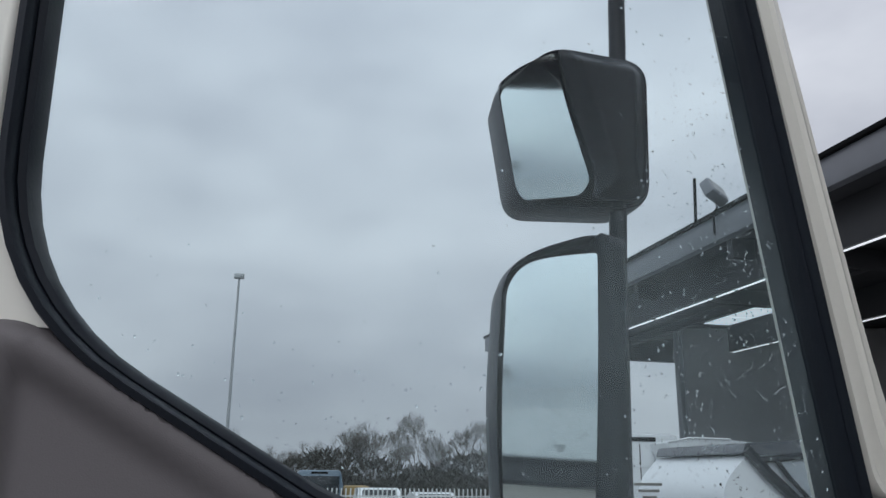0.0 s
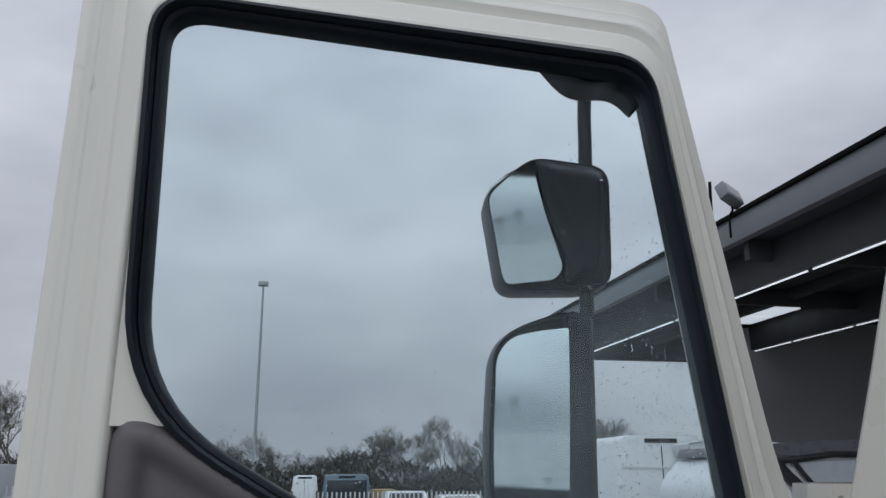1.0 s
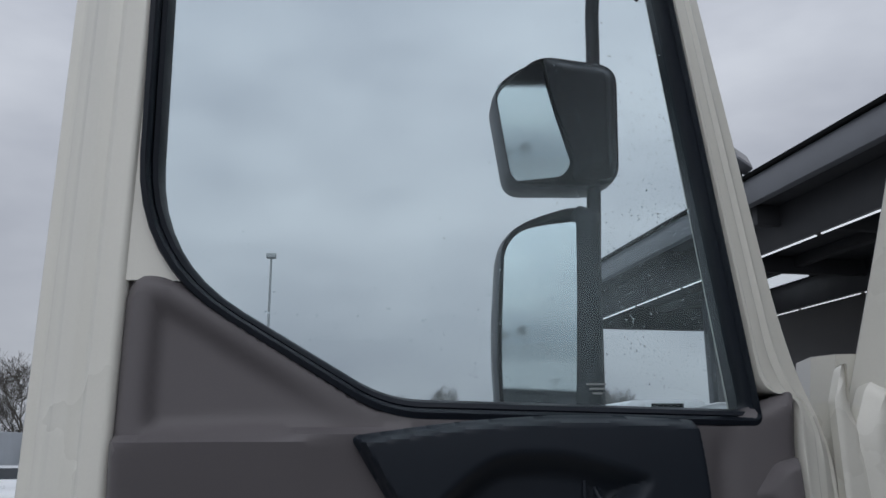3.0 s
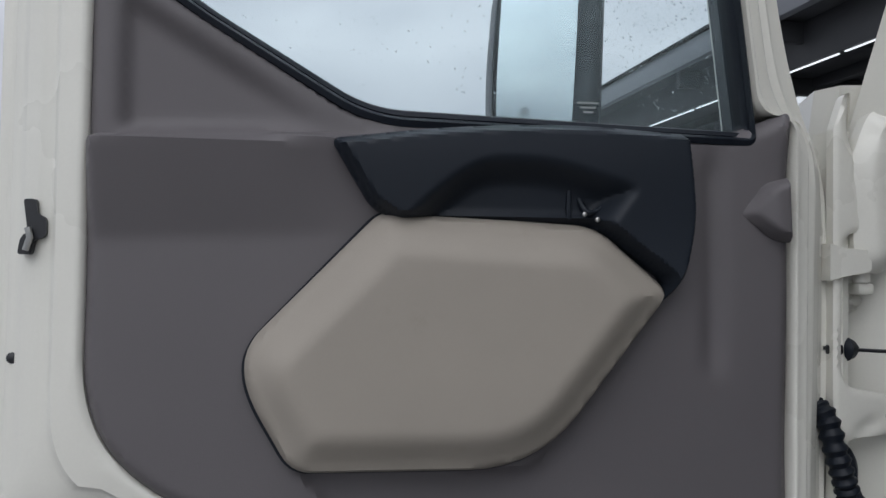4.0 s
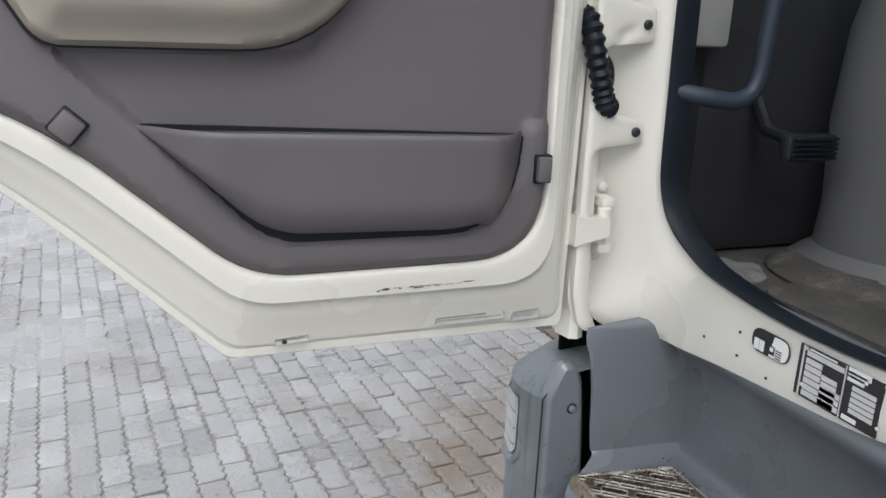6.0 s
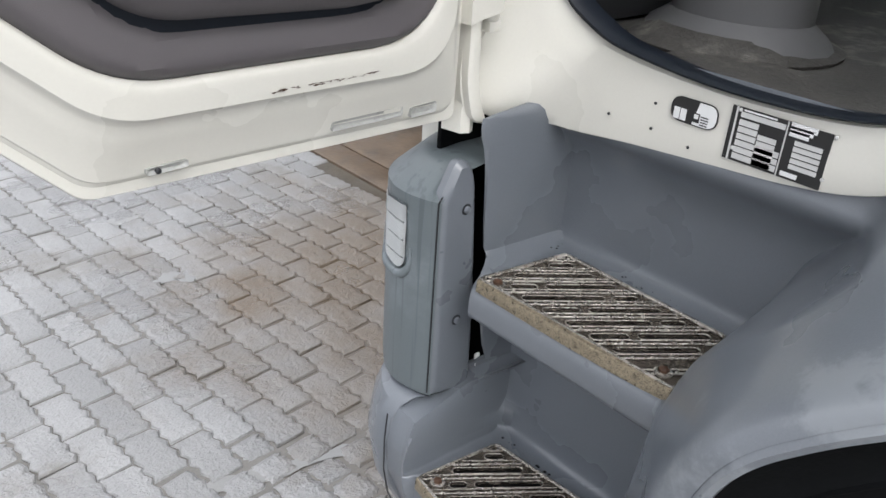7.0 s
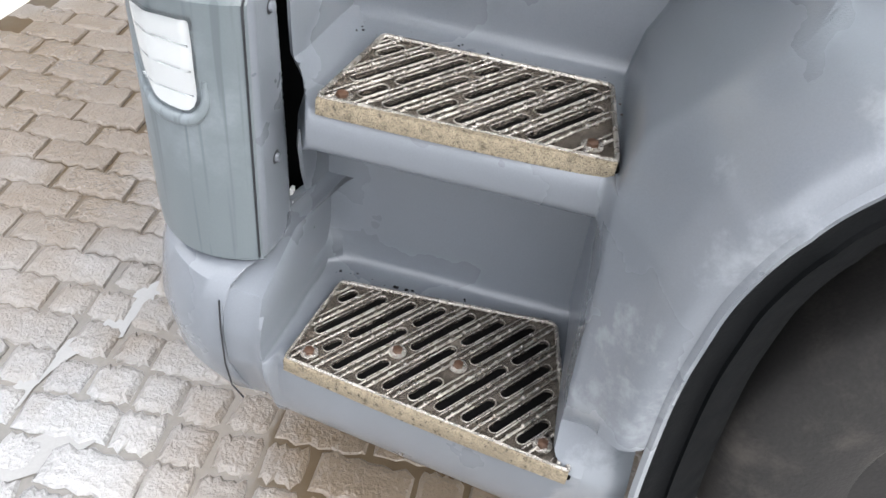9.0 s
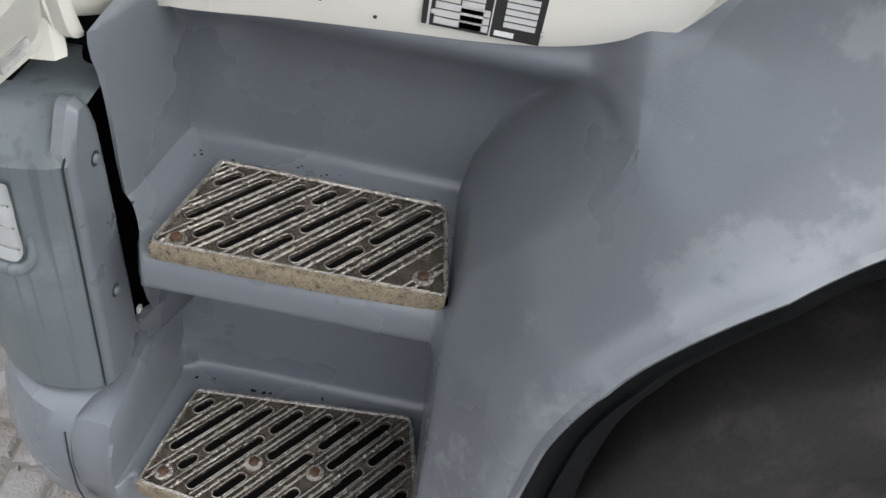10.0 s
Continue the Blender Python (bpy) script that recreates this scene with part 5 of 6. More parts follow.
# aluminium treads with slanted slots
def slot(cx, cy, length, width, turn):
    r = width / 2
    pts = []
    for k in range(6):
        a = -math.pi / 2 + math.pi * k / 5
        pts.append((length / 2 - r + r * math.cos(a), r * math.sin(a)))
    for k in range(6):
        a = math.pi / 2 + math.pi * k / 5
        pts.append((-length / 2 + r + r * math.cos(a), r * math.sin(a)))
    c, s = math.cos(turn), math.sin(turn)
    return [(cx + c * a - s * b, cy + s * a + c * b) for a, b in pts]


def tread(corners, z, first, bolt_at):
    """A cast tread: rows of slots on the slant, in turn long-short and short-long, with studded ribs between; first: a row that begins with its long slot."""
    ring = rp(corners, 5)
    turn = radians(-36.5)
    ux, uy = math.cos(turn), math.sin(turn)
    vx, vy = -uy, ux
    cx, cy = sum(p[0] for p in ring) / len(ring), sum(p[1] for p in ring) / len(ring)

    def at(q, o):
        return cx + ux * q + vx * o, cy + uy * q + vy * o

    pitch, start = 0.0326, first - (cx * vx + cy * vy)
    slots, ribs = [], []
    for r in range(-9, 10):
        off = start + r * pitch
        ribs.append(off + pitch / 2)
        span = [q for q in np.arange(-0.32, 0.32, 0.002) if inside([at(q, off)], ring)[0] and edge_distance([at(q, off)], ring)[0] > 0.012]
        if len(span) < 14:
            continue
        a, b = span[0], span[-1]
        cut = a + (0.124 if r % 2 == 0 else 0.056)
        pieces = [(a, min(cut, b)), (cut + 0.011, b)]
        for bx, by in bolt_at:
            along, across = (bx - cx) * ux + (by - cy) * uy, (bx - cx) * vx + (by - cy) * vy
            if abs(across - off) < 0.019:
                pieces = [p for a0, a1 in pieces for p in ((a0, min(a1, along - 0.018)), (max(a0, along + 0.018), a1))]
        for a0, a1 in pieces:
            if a1 - a0 > 0.022:
                slots.append(slot(*at((a0 + a1) / 2, off), a1 - a0, 0.0148, turn))
    # black sheets paint the shade in the slots and along the rim
    part("tread_well", sculpt([(cx + (x - cx) * 0.97, cy + (y - cy) * 0.97) for x, y in ring], lambda P, d: P[:, 0] * 0 + z - 0.0085, flat_at, 0.05), M_TREADSHADE, truck)
    part("tread_gap", sculpt(rp([(cx + (a - cx) * 1.03, cy + (b - cy) * 1.028, r) for a, b, r in corners], 5), lambda P, d: P[:, 0] * 0 + z - 0.0095, flat_at, 0.05, back=z - 0.012), M_TREADSHADE, truck)
    t = part("step_tread", sculpt(ring, lambda P, d: P[:, 0] * 0 + z - 0.0015, flat_at, 0.03, back=z - 0.0105, holes=slots), M_WEB, truck, "worn slotted aluminium step tread")
    for o in ribs:
        for shift, radius in ((-0.0035, 0.0019), (0.0052, 0.0012)):
            span = [q for q in np.arange(-0.32, 0.32, 0.002) if inside([at(q, o + shift)], ring)[0]]
            if len(span) < 12:
                continue
            a, b = span[0] + 0.004, span[-1] - 0.004
            n = max(2, int((b - a) / 0.024))
            pts = [(*at(a + (b - a) * k / (2 * n), o + shift), z) for k in range(2 * n + 1)]
            rib = tube(pts, radius, 6)
            if shift < 0:
                for k in range(1, 2 * n, 2):
                    turned([(0.0033, 0.0), (0.0029, 0.0024), (0.0014, 0.0036)], pose(*pts[k]), 7, rib)
            part("rib", rib, M_GRATE, t)
    for sl in slots:
        part("slot_rim", tube([(x, y, z - 0.0014) for x, y in sl + sl[:1]], 0.0010, 5, ends=False), M_GRATE, t)
    rim = [(x, y, z + 0.001) for x, y in dense(ring, 0.02)]
    part("tread_rim", tube(rim + rim[:1], 0.0032, 6, ends=False), M_GRATE, t)
    fl, fr = corners[0], corners[3]
    n = 12
    pts = [(fl[0] + (fr[0] - fl[0]) * k / n - 0.004 * math.sin(math.pi * k / n), fl[1] + (fr[1] - fl[1]) * k / n) for k in range(n + 1)]
    lip = loft([[(x + 0.002, y, z + 0.003) for x, y in pts], [(x - 0.004, y, z + 0.002) for x, y in pts], [(x - 0.006, y, z - 0.003) for x, y in pts],
                [(x - 0.0065, y, z - 0.018) for x, y in pts], [(x + 0.004, y, z - 0.020) for x, y in pts]], closed=False)
    part("tread_lip", lip, M_LIP, t, "gritty brown front edge of the tread")
    for bx, by in bolt_at:
        part("tread_boss", turned([(0.0125, -0.004), (0.0125, 0.0005), (0.0095, 0.0012)], pose(bx, by, z), 16), M_GRATE, t)
        part("tread_screw", turned([(0.0075, 0), (0.0072, 0.004), (0.004, 0.0056)], pose(bx, by, z + 0.001), 6), M_RUST, t, "rusty hex screw")
    return t


tread([(0.385, 1.283, 0.008), (0.545, 1.262, 0.008), (0.572, 0.946, 0.012), (0.333, 0.893, 0.006)], 0.546, 1.2125, ((0.405, 1.257), (0.446, 1.146), (0.449, 1.061), (0.362, 0.930)))
tread([(0.472, 1.270, 0.008), (0.640, 1.247, 0.008), (0.640, 0.956, 0.010), (0.480, 0.934, 0.006)], 0.899, 1.2525, ((0.486, 1.246), (0.503, 0.964)))

# grit washed into the corners of the steps
def grit(name, seed, count, x0, x1, y0, y1, z):
    rnd = random.Random(seed)
    bm = bmesh.new()
    for k in range(count):
        gx, gy, r = rnd.uniform(x0, x1), rnd.uniform(y0, y1), 0.0007 + 0.0026 * rnd.random() ** 4
        ring = [bm.verts.new((gx + r * rnd.uniform(0.7, 1.3) * math.cos(a), gy + r * rnd.uniform(0.7, 1.3) * math.sin(a), z)) for a in (0, 1.26, 2.51, 3.77, 5.03)]
        top = bm.verts.new((gx, gy, z + r * 0.8))
        for i in range(5):
            bm.faces.new((ring[i], ring[(i + 1) % 5], top))
    g = part(name, bm, M_RUST if seed == 3 else M_LINER, housing, "dark grit on the step ledge", smooth=False, normals=False)
    return tagged(g, "", "", "", "stuff")


grit("ledge_grit", 1, 40, 0.645, 0.685, 0.95, 1.29, 0.8915)
grit("ledge_grit", 2, 46, 0.556, 0.592, 0.95, 1.28, 0.5375)
grit("ledge_grit", 3, 18, 0.475, 0.64, 0.93, 0.955, 0.8905)

# ---- bumper corner ----
post_sec = [(0.548, 1.36), (0.546, 1.340), (0.538, 1.332), (0.53, 1.331), (0.48, 1.331), (0.455, 1.331), (0.446, 1.335), (0.437, 1.350), (0.432, 1.365), (0.425, 1.40), (0.434, 1.445), (0.470, 1.495), (0.54, 1.53), (0.70, 1.56), (1.1, 1.58)]


def post_row(z, inset):
    return [(x + inset, y - inset * 0.5 * max(0.0, (y - 1.345) / 0.1) if y < 1.5 else y - inset * 0.8, z) for x, y in post_s]


post_s = [tuple(p) for p in chaikin(post_sec[6:], 2)]
post_rows = [post_row(0.652, 0.03), post_row(0.648, 0.008), post_row(0.655, 0.001), post_row(0.68, 0.0), post_row(0.78, 0.0), post_row(0.88, 0.0), post_row(0.97, 0.0), post_row(1.005, 0.0),
             post_row(1.044, 0.038), post_row(1.052, 0.09), post_row(1.053, 0.14)]
post = part("bumper_corner", loft(post_rows, closed=False), M_GREYPOST, truck, "blue-grey plastic bumper corner with indicator lamp")
strip_out = rp([(0.4445, 0.652, 0.004), (0.500, 0.640, 0.004), (0.536, 0.640, 0.008), (0.535, 0.75, 0.05), (0.522, 0.93, 0.05), (0.513, 1.030, 0.02), (0.498, 1.060, 0.015), (0.474, 1.066, 0.015), (0.4445, 1.010, 0.012)], 6)
part("rear_strip", sculpt(strip_out, lambda P, d: 1.331 + 0.009 * (1 - smooth_step(d, 0.0, 0.011)) ** 2, door_at, 0.006, back=1.352), M_GREY, post, "lighter blue-grey rear strip with two screws")
for px, pz in ((0.493, 0.985), (0.490, 0.789)):
    part("screw_recess", turned([(0.0085, 0), (0.0095, 0.001), (0.007, 0.0015)], pose(px, 1.332, pz, 90), 16), M_BLACK, post)
    part("bumper_screw", turned([(0.006, 0), (0.0055, 0.004), (0.003, 0.005)], pose(px, 1.3305, pz, 90), 12), M_GREY, post)
part("corner_seam", tube([(0.4425, 1.3385, z) for z in np.linspace(0.66, 1.004, 8)] + [(0.468, 1.3385, 1.036)], 0.0014, 6), M_BLACK, post)
lamp_out = rp([(1.388, 0.868, 0.03), (1.464, 0.872, 0.045), (1.480, 0.982, 0.01), (1.388, 0.990, 0.006)], 6)


def post_x(y):
    return np.interp(y, [p[1] for p in post_sec[6:14]], [p[0] for p in post_sec[6:14]])


lamp = part("indicator_lamp", sculpt(lamp_out, lambda P, d: post_x(P[:, 0]) - 0.0035 * smooth_step(d, 0, 0.008), side_at, 0.006, back=0.462), M_LAMPGLASS, post, "clear ribbed indicator lamp")
part("lamp_reflector", sculpt([(1.431 + (a - 1.431) * 0.93, 0.929 + (b - 0.929) * 0.93) for a, b in lamp_out], lambda P, d: post_x(P[:, 0]) - 0.0008 + 0.0004 * np.sin(P[:, 1] * 120), side_at, 0.005), M_REFLECT, lamp)
for k in range(3):
    zz = 0.897 + 0.03 * k
    part("lens_rib", tube([(float(post_x(np.array(y))) - 0.003, y, zz + 0.01 * (y - 1.42)) for y in (1.394, 1.41, 1.43, 1.45, 1.465)], 0.0014, 6), M_LAMPGLASS, lamp)
low_edge = [(1.382, 0.915), (1.384, 0.885), (1.398, 0.866), (1.424, 0.860), (1.452, 0.864), (1.472, 0.882), (1.482, 0.91)]
cup = curve_points([(float(post_x(np.array(y))) + 0.001, y, z) for y, z in low_edge], 6)
part("lamp_cup", tube(cup, [0.003 + 0.0055 * math.sin(math.pi * k / (len(cup) - 1)) for k in range(len(cup))], 12), M_GREYPOST, post)

# lower bumper below the corner
low_sec = [(0.60, 1.370), (0.50, 1.370), (0.41, 1.370), (0.3945, 1.3705), (0.3930, 1.377), (0.393, 1.41), (0.420, 1.46), (0.47, 1.505), (0.56, 1.54), (0.75, 1.57), (1.1, 1.60)]
low_s = chaikin(low_sec, 2)


def low_row(z, inset):
    return [(x + inset, y - inset * (0.0 if y < 1.34 else 0.5), z) for x, y in low_s]


lower = loft([low_row(0.648, 0.075), low_row(0.645, 0.035), low_row(0.632, 0.014), low_row(0.60, 0.002), low_row(0.54, -0.006), low_row(0.46, 0.004), low_row(0.40, 0.03), low_row(0.35, 0.07), low_row(0.33, 0.12)], closed=False)
part("lower_bumper", lower, M_GREY, truck, "blue-grey plastic lower bumper")
part("bumper_seam", tube([(0.388, 1.372, 0.62), (0.3835, 1.372, 0.57), (0.384, 1.372, 0.5), (0.395, 1.372, 0.44), (0.42, 1.37, 0.38)], 0.0014, 6), M_BLACK, truck)
part("post_clip", box(bmesh.new(), (0.552, 1.338, 0.655), (0.562, 1.343, 0.690), 0.001), M_PRINTWHITE, truck, "pale clip behind the bumper corner")
# added block: dark behind the steps, and keeps sky out from underneath
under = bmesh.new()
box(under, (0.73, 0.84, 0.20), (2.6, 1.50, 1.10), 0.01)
part("chassis_block", under, M_LINER, truck, "added black block for the shade behind the steps")
# black panel added to paint the shade in the gap below the pillar
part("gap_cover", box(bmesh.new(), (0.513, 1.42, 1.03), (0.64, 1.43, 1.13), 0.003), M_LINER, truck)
# black box added so the slot beside the housing looks shaded
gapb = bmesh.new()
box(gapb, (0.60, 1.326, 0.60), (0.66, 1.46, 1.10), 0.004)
part("hinge_shadow_bracket", gapb, M_LINER, truck, "added black block for the shade between bumper corner and pillar")

# ---- the yard ----
M_MAST = mat("galvanised_mast", (0.33, 0.35, 0.36), 0.5, metal=0.3)
M_CANOPY = mat("dark_canopy_sheeting", (0.035, 0.037, 0.042), 0.6, vary=0.2, scale=2)
M_FASCIA = mat("grey_canopy_fascia", (0.17, 0.18, 0.20), 0.45, vary=0.1, scale=2)
M_WALL = mat("grey_hall_wall", (0.3, 0.3, 0.305), 0.7, vary=0.12, scale=0.6)
# roof panels glow by themselves in place of daylight through them
M_SKYLIGHT = glow("roof_light_glow", (0.8, 0.84, 0.88), 0.75)
M_TUBE = glow("light_strip", (0.95, 0.97, 1.0), 0.9)
M_BARK = mat("bare_winter_twigs", (0.095, 0.088, 0.078), 0.85, vary=0.2, scale=3)
M_HEDGE = mat("dark_undergrowth", (0.034, 0.034, 0.028), 0.9, vary=0.35, scale=2, bump=0.6, depth=0.05, fine=6)
M_FENCE = mat("galvanised_palisade", (0.62, 0.64, 0.63), 0.5, metal=0.2, vary=0.1)
M_VAN = mat("white_van_paint", (0.72, 0.74, 0.76), 0.35, vary=0.04, coat=0.3)
M_VANGLASS = mat("dark_vehicle_glass", (0.02, 0.025, 0.03), 0.08, vary=0.1, bump=0)
M_BLUECAR = mat("blue_grey_vehicle_paint", (0.10, 0.15, 0.20), 0.35, vary=0.06, coat=0.3)
M_YELLOW = mat("yellow_machine_paint", (0.26, 0.17, 0.05), 0.5)
M_CONT = mat("pale_grey_container_paint", (0.40, 0.43, 0.46), 0.55, vary=0.12, scale=2)

# lamp mast
mast = new("lamp_mast")
tagged(mast, "tall slender galvanised floodlight mast", "mast")
mx, my = -3.72, 45.0
part("pole", tube([(mx, my, 0), (mx, my, 6), (mx, my, 12.15)], [0.10, 0.08, 0.055], 10), M_MAST, mast)
part("lamp_head", box(bmesh.new(), (mx - 0.27, my - 0.15, 12.15), (mx + 0.27, my + 0.15, 12.42), 0.03), M_MAST, mast)

# bent street lamp
bl = new("street_lamp")
tagged(bl, "dark bent street lamp post", "lamp post")
bx, by = -10.15, 22.0
part("pole", tube([(bx, by, 0), (bx + 0.02, by, 3.0), (bx + 0.12, by, 5.3)], 0.075, 8), M_LINER, bl)
part("arm", box(bmesh.new(), (bx - 0.65, by - 0.08, 5.22), (bx + 0.16, by + 0.08, 5.36), 0.02), M_LINER, bl)

# canopy
canopy = new("loading_canopy")
tagged(canopy, "dark flat steel loading canopy with light strips", "canopy")
cm = pose(6.95, 14.2, 0, 0, 0, 3.6)


def cbox(name, lo, hi, material, parent=canopy, bevel=0.01, label=""):
    return part(name, box(bmesh.new(), lo, hi, bevel, cm), material, parent, label)


cbox("fascia", (0.0, -22, 6.05), (0.18, 13.6, 6.5), M_FASCIA)
cbox("fascia_cap", (-0.06, -22, 6.5), (0.25, 13.6, 6.58), M_LINER)
cbox("roof", (0.19, -22, 6.1), (20, 13.6, 6.4), M_CANOPY)
cbox("end_beam", (0.89, 9.6, 5.40), (20, 9.85, 6.09), M_CANOPY)
for x, zb in ((0.66, 5.35), (3.4, 5.86), (5.25, 5.39), (9.4, 5.41)):
    cbox("beam", (x, -22, zb), (x + 0.22, 9.58, 6.09), M_CANOPY)
for y in (-16, -11, -6, -1, 2.6):
    cbox("rafter", (0.2, y, 5.72), (14, y + 0.16, 6.08), M_CANOPY)
for x, z, n in ((0.72, 5.34, 11), (5.34, 5.38, 10)):
    for k in range(n):
        cbox("light_strip", (x, -16.2 + k * 2.4, z - 0.02), (x + 0.03, -16.2 + k * 2.4 + 2.25, z), M_TUBE, bevel=0)
for y0, y1 in ((4.4, 5.5), (5.58, 6.65)):
    cbox("roof_light", (4.25, y0, 6.06), (5.05, y1, 6.095), M_SKYLIGHT, bevel=0)
part("back_wall", box(bmesh.new(), (0, 0, 0), (12, 0.3, 6.05), 0.02, pose(10.5, 21.9, 0, 0, 0, -14)), M_WALL, canopy)
for y in (-20, 7.5):
    cbox("column", (3.9, y, 0), (4.15, y + 0.25, 6.09), M_FASCIA)

flood = new("floodlight")
tagged(flood, "grey floodlight on a bracket at the canopy edge", "floodlight")
fm = pose(6.94, 13.2, 6.90, 0, 0, 4) @ Matrix.Diagonal((1.45, 1.45, 1.45, 1))
part("lamp_body", box(bmesh.new(), (-0.16, -0.07, -0.13), (0.16, 0.07, 0.13), 0.02, fm @ pose(0, 0, 0, -30, 18, 20)), M_FASCIA, flood)
part("lamp_face", box(bmesh.new(), (-0.13, -0.078, -0.10), (0.13, -0.068, 0.10), 0.0, fm @ pose(0, 0, 0, -30, 18, 20)), M_WALL, flood)
part("bracket", tube([(6.89, 13.2, 6.1), (6.90, 13.2, 6.5), (6.98, 13.2, 6.62), (6.95, 13.2, 6.85)], 0.022, 6), M_LINER, flood)
part("aerial", tube([(6.76, 13.6, 6.45), (6.80, 13.6, 7.3)], 0.03, 6), M_LINER, flood)


def bare_tree(x, y, top, width, seed):
    """A leafless tree with an upright rounded crown: trunk, limbs and several orders of twigs."""
    rnd = random.Random(seed)
    t = new("bare_tree")
    tagged(t, "leafless winter tree with a dense twiggy crown", "tree", "bare trees behind the fence")
    trunk, crown = bmesh.new(), bmesh.new()

    def grow(p, d, length, radius, depth):
        q = p + d * length * 0.5 + Vector((rnd.uniform(-1, 1), rnd.uniform(-1, 1), 0)) * length * 0.05
        e = q + (d + Vector((rnd.uniform(-1, 1), rnd.uniform(-1, 1), rnd.uniform(-0.2, 0.5))) * 0.15).normalized() * length * 0.5
        tube([p, q, e], [radius, radius * 0.82, radius * 0.66], 6 if depth < 2 else 3, ends=False, bm=trunk if depth < 2 else crown)
        if depth >= 7:
            return
        for k in range(4 if depth == 1 else 3 if depth < 6 else 2):
            a = rnd.uniform(0, 6.283)
            tilt = rnd.uniform(0.25, 0.85)
            side = Vector((math.cos(a), math.sin(a), 0))
            nd = (d * math.cos(tilt) + side * math.sin(tilt) + Vector((0, 0, 0.06))).normalized()
            grow(q.lerp(e, rnd.uniform(0.25, 1)), nd, length * rnd.uniform(0.66, 0.84), max(0.0042, radius * rnd.uniform(0.42, 0.56)), depth + 1)

    grow(Vector((0, 0, 0)), Vector((0, 0, 1)), 1.3, 0.09, 0)
    pts = np.array([v.co for v in crown.verts])
    wide = np.percentile(np.abs(pts[:, 0]), 96)
    fit = Matrix.Translation((x, y, 0)) @ Matrix.Diagonal((width / (2 * wide), width / (2 * wide), top / pts[:, 2].max(), 1))
    for b in (trunk, crown):
        bmesh.ops.transform(b, matrix=fit, verts=b.verts)
    part("trunk", trunk, M_BARK, t, normals=False)
    part("crown", crown, M_BARK, t, normals=False)
    return t


TREES = ((-4.3, 48, 4.5, 2.4, 1), (-2.6, 49, 3.75, 2.0, 2), (-1.0, 49, 3.5, 2.2, 3), (0.5, 48, 3.7, 2.4, 4), (2.5, 48, 4.95, 2.6, 5), (4.2, 48, 5.0, 2.5, 6), (6.75, 48, 5.6, 2.7, 7),
         (8.2, 49, 4.6, 1.9, 8), (10.3, 48, 5.15, 3.0, 9), (12.6, 46, 5.2, 3.0, 10), (-15.8, 46, 7.0, 5.0, 11), (-13.9, 48, 4.6, 3.2, 12), (-20.5, 44, 6.2, 4.0, 13), (-18.6, 47, 5.0, 3.0, 14),
         (15.5, 46, 5.5, 3.4, 15), (1.4, 51, 3.9, 2.6, 16), (5.6, 52, 4.7, 2.8, 17), (-6.6, 49, 4.2, 2.6, 18), (-11.5, 49, 4.0, 2.8, 19))
for tx, ty, top, width, ts in TREES:
    bare_tree(tx, ty, top, width, ts)

# the row on the other side of the yard, seen in the mirrors
grown = [o for o in bpy.data.objects if o.name.startswith("bare_tree")]
for k in range(7):
    copy_thing(grown[k], Matrix.Translation((-38 + k * 4.2 - TREES[k][0], -66 - 3 * (k % 2) - TREES[k][1], 0)))

# undergrowth behind the fence
rnd = random.Random(9)
hb = bmesh.new()
for k in range(13000):
    hx, hy = rnd.uniform(-30, 26), rnd.uniform(44, 56)
    hz = rnd.uniform(0, 2.6) + 0.5 * math.sin(hx * 0.7)
    p = Vector((hx, hy, max(hz, 0.2)))
    for j in range(3):
        d = Vector((rnd.uniform(-1, 1), rnd.uniform(-1, 1), rnd.uniform(0.2, 1.3)))
        w = Vector((rnd.uniform(-1, 1), rnd.uniform(-1, 1), rnd.uniform(-1, 1))).normalized() * 0.035
        a, b, c = hb.verts.new(p), hb.verts.new(p + d * 0.25 + w), hb.verts.new(p + d * 0.5)
        e = hb.verts.new(p + d * 0.25 - w)
        hb.faces.new((a, b, c, e))
hedge = part("undergrowth", hb, M_HEDGE, None, "dark tangled winter undergrowth behind the fence", smooth=False, normals=False)
tagged(hedge, "", "undergrowth", "", "stuff")
bank = loft([[(x, 47 + math.sin(x * 0.4), 0) for x in range(-40, 41, 2)], [(x, 48.5 + math.sin(x), 1.3 + 0.3 * math.sin(x * 1.7)) for x in range(-40, 41, 2)], [(x, 52, 1.8 + 0.4 * math.sin(x * 0.9)) for x in range(-40, 41, 2)],
             [(x, 58, 0) for x in range(-40, 41, 2)]], closed=False)
bank = part("brushwood_bank", bank, M_HEDGE, None, "dark brushwood bank behind the yard fence")
tagged(bank, "", "undergrowth")


def palisade(x0, x1, y, height, name_label):
    f = new("palisade_fence")
    tagged(f, name_label, "fence", "yard fences")
    n = int((x1 - x0) / 0.16)
    bm = bmesh.new()
    for z in (height * 0.25, height * 0.8):
        box(bm, (x0, y + 0.02, z), (x1, y + 0.06, z + 0.05), 0)
    part("rail", bm, M_FENCE, f)
    first = None
    for k in range(n):
        x = x0 + (k + 0.5) * (x1 - x0) / n
        if first is None:
            b2 = bmesh.new()
            box(b2, (-0.024, -0.01, -0.02), (0.024, 0.01, height), 0)
            first = part("pale", b2, M_FENCE, f)
            first.location = (x, y, 0)
        else:
            o = new("pale", first.data)
            o.parent = f
            o.location = (x, y, 0)
    return f


palisade(-4.2, 8.6, 30.0, 1.46, "pale galvanised palisade fence across the yard")
palisade(-12.0, -8.6, 28.0, 1.77, "pale galvanised palisade fence beside the container")


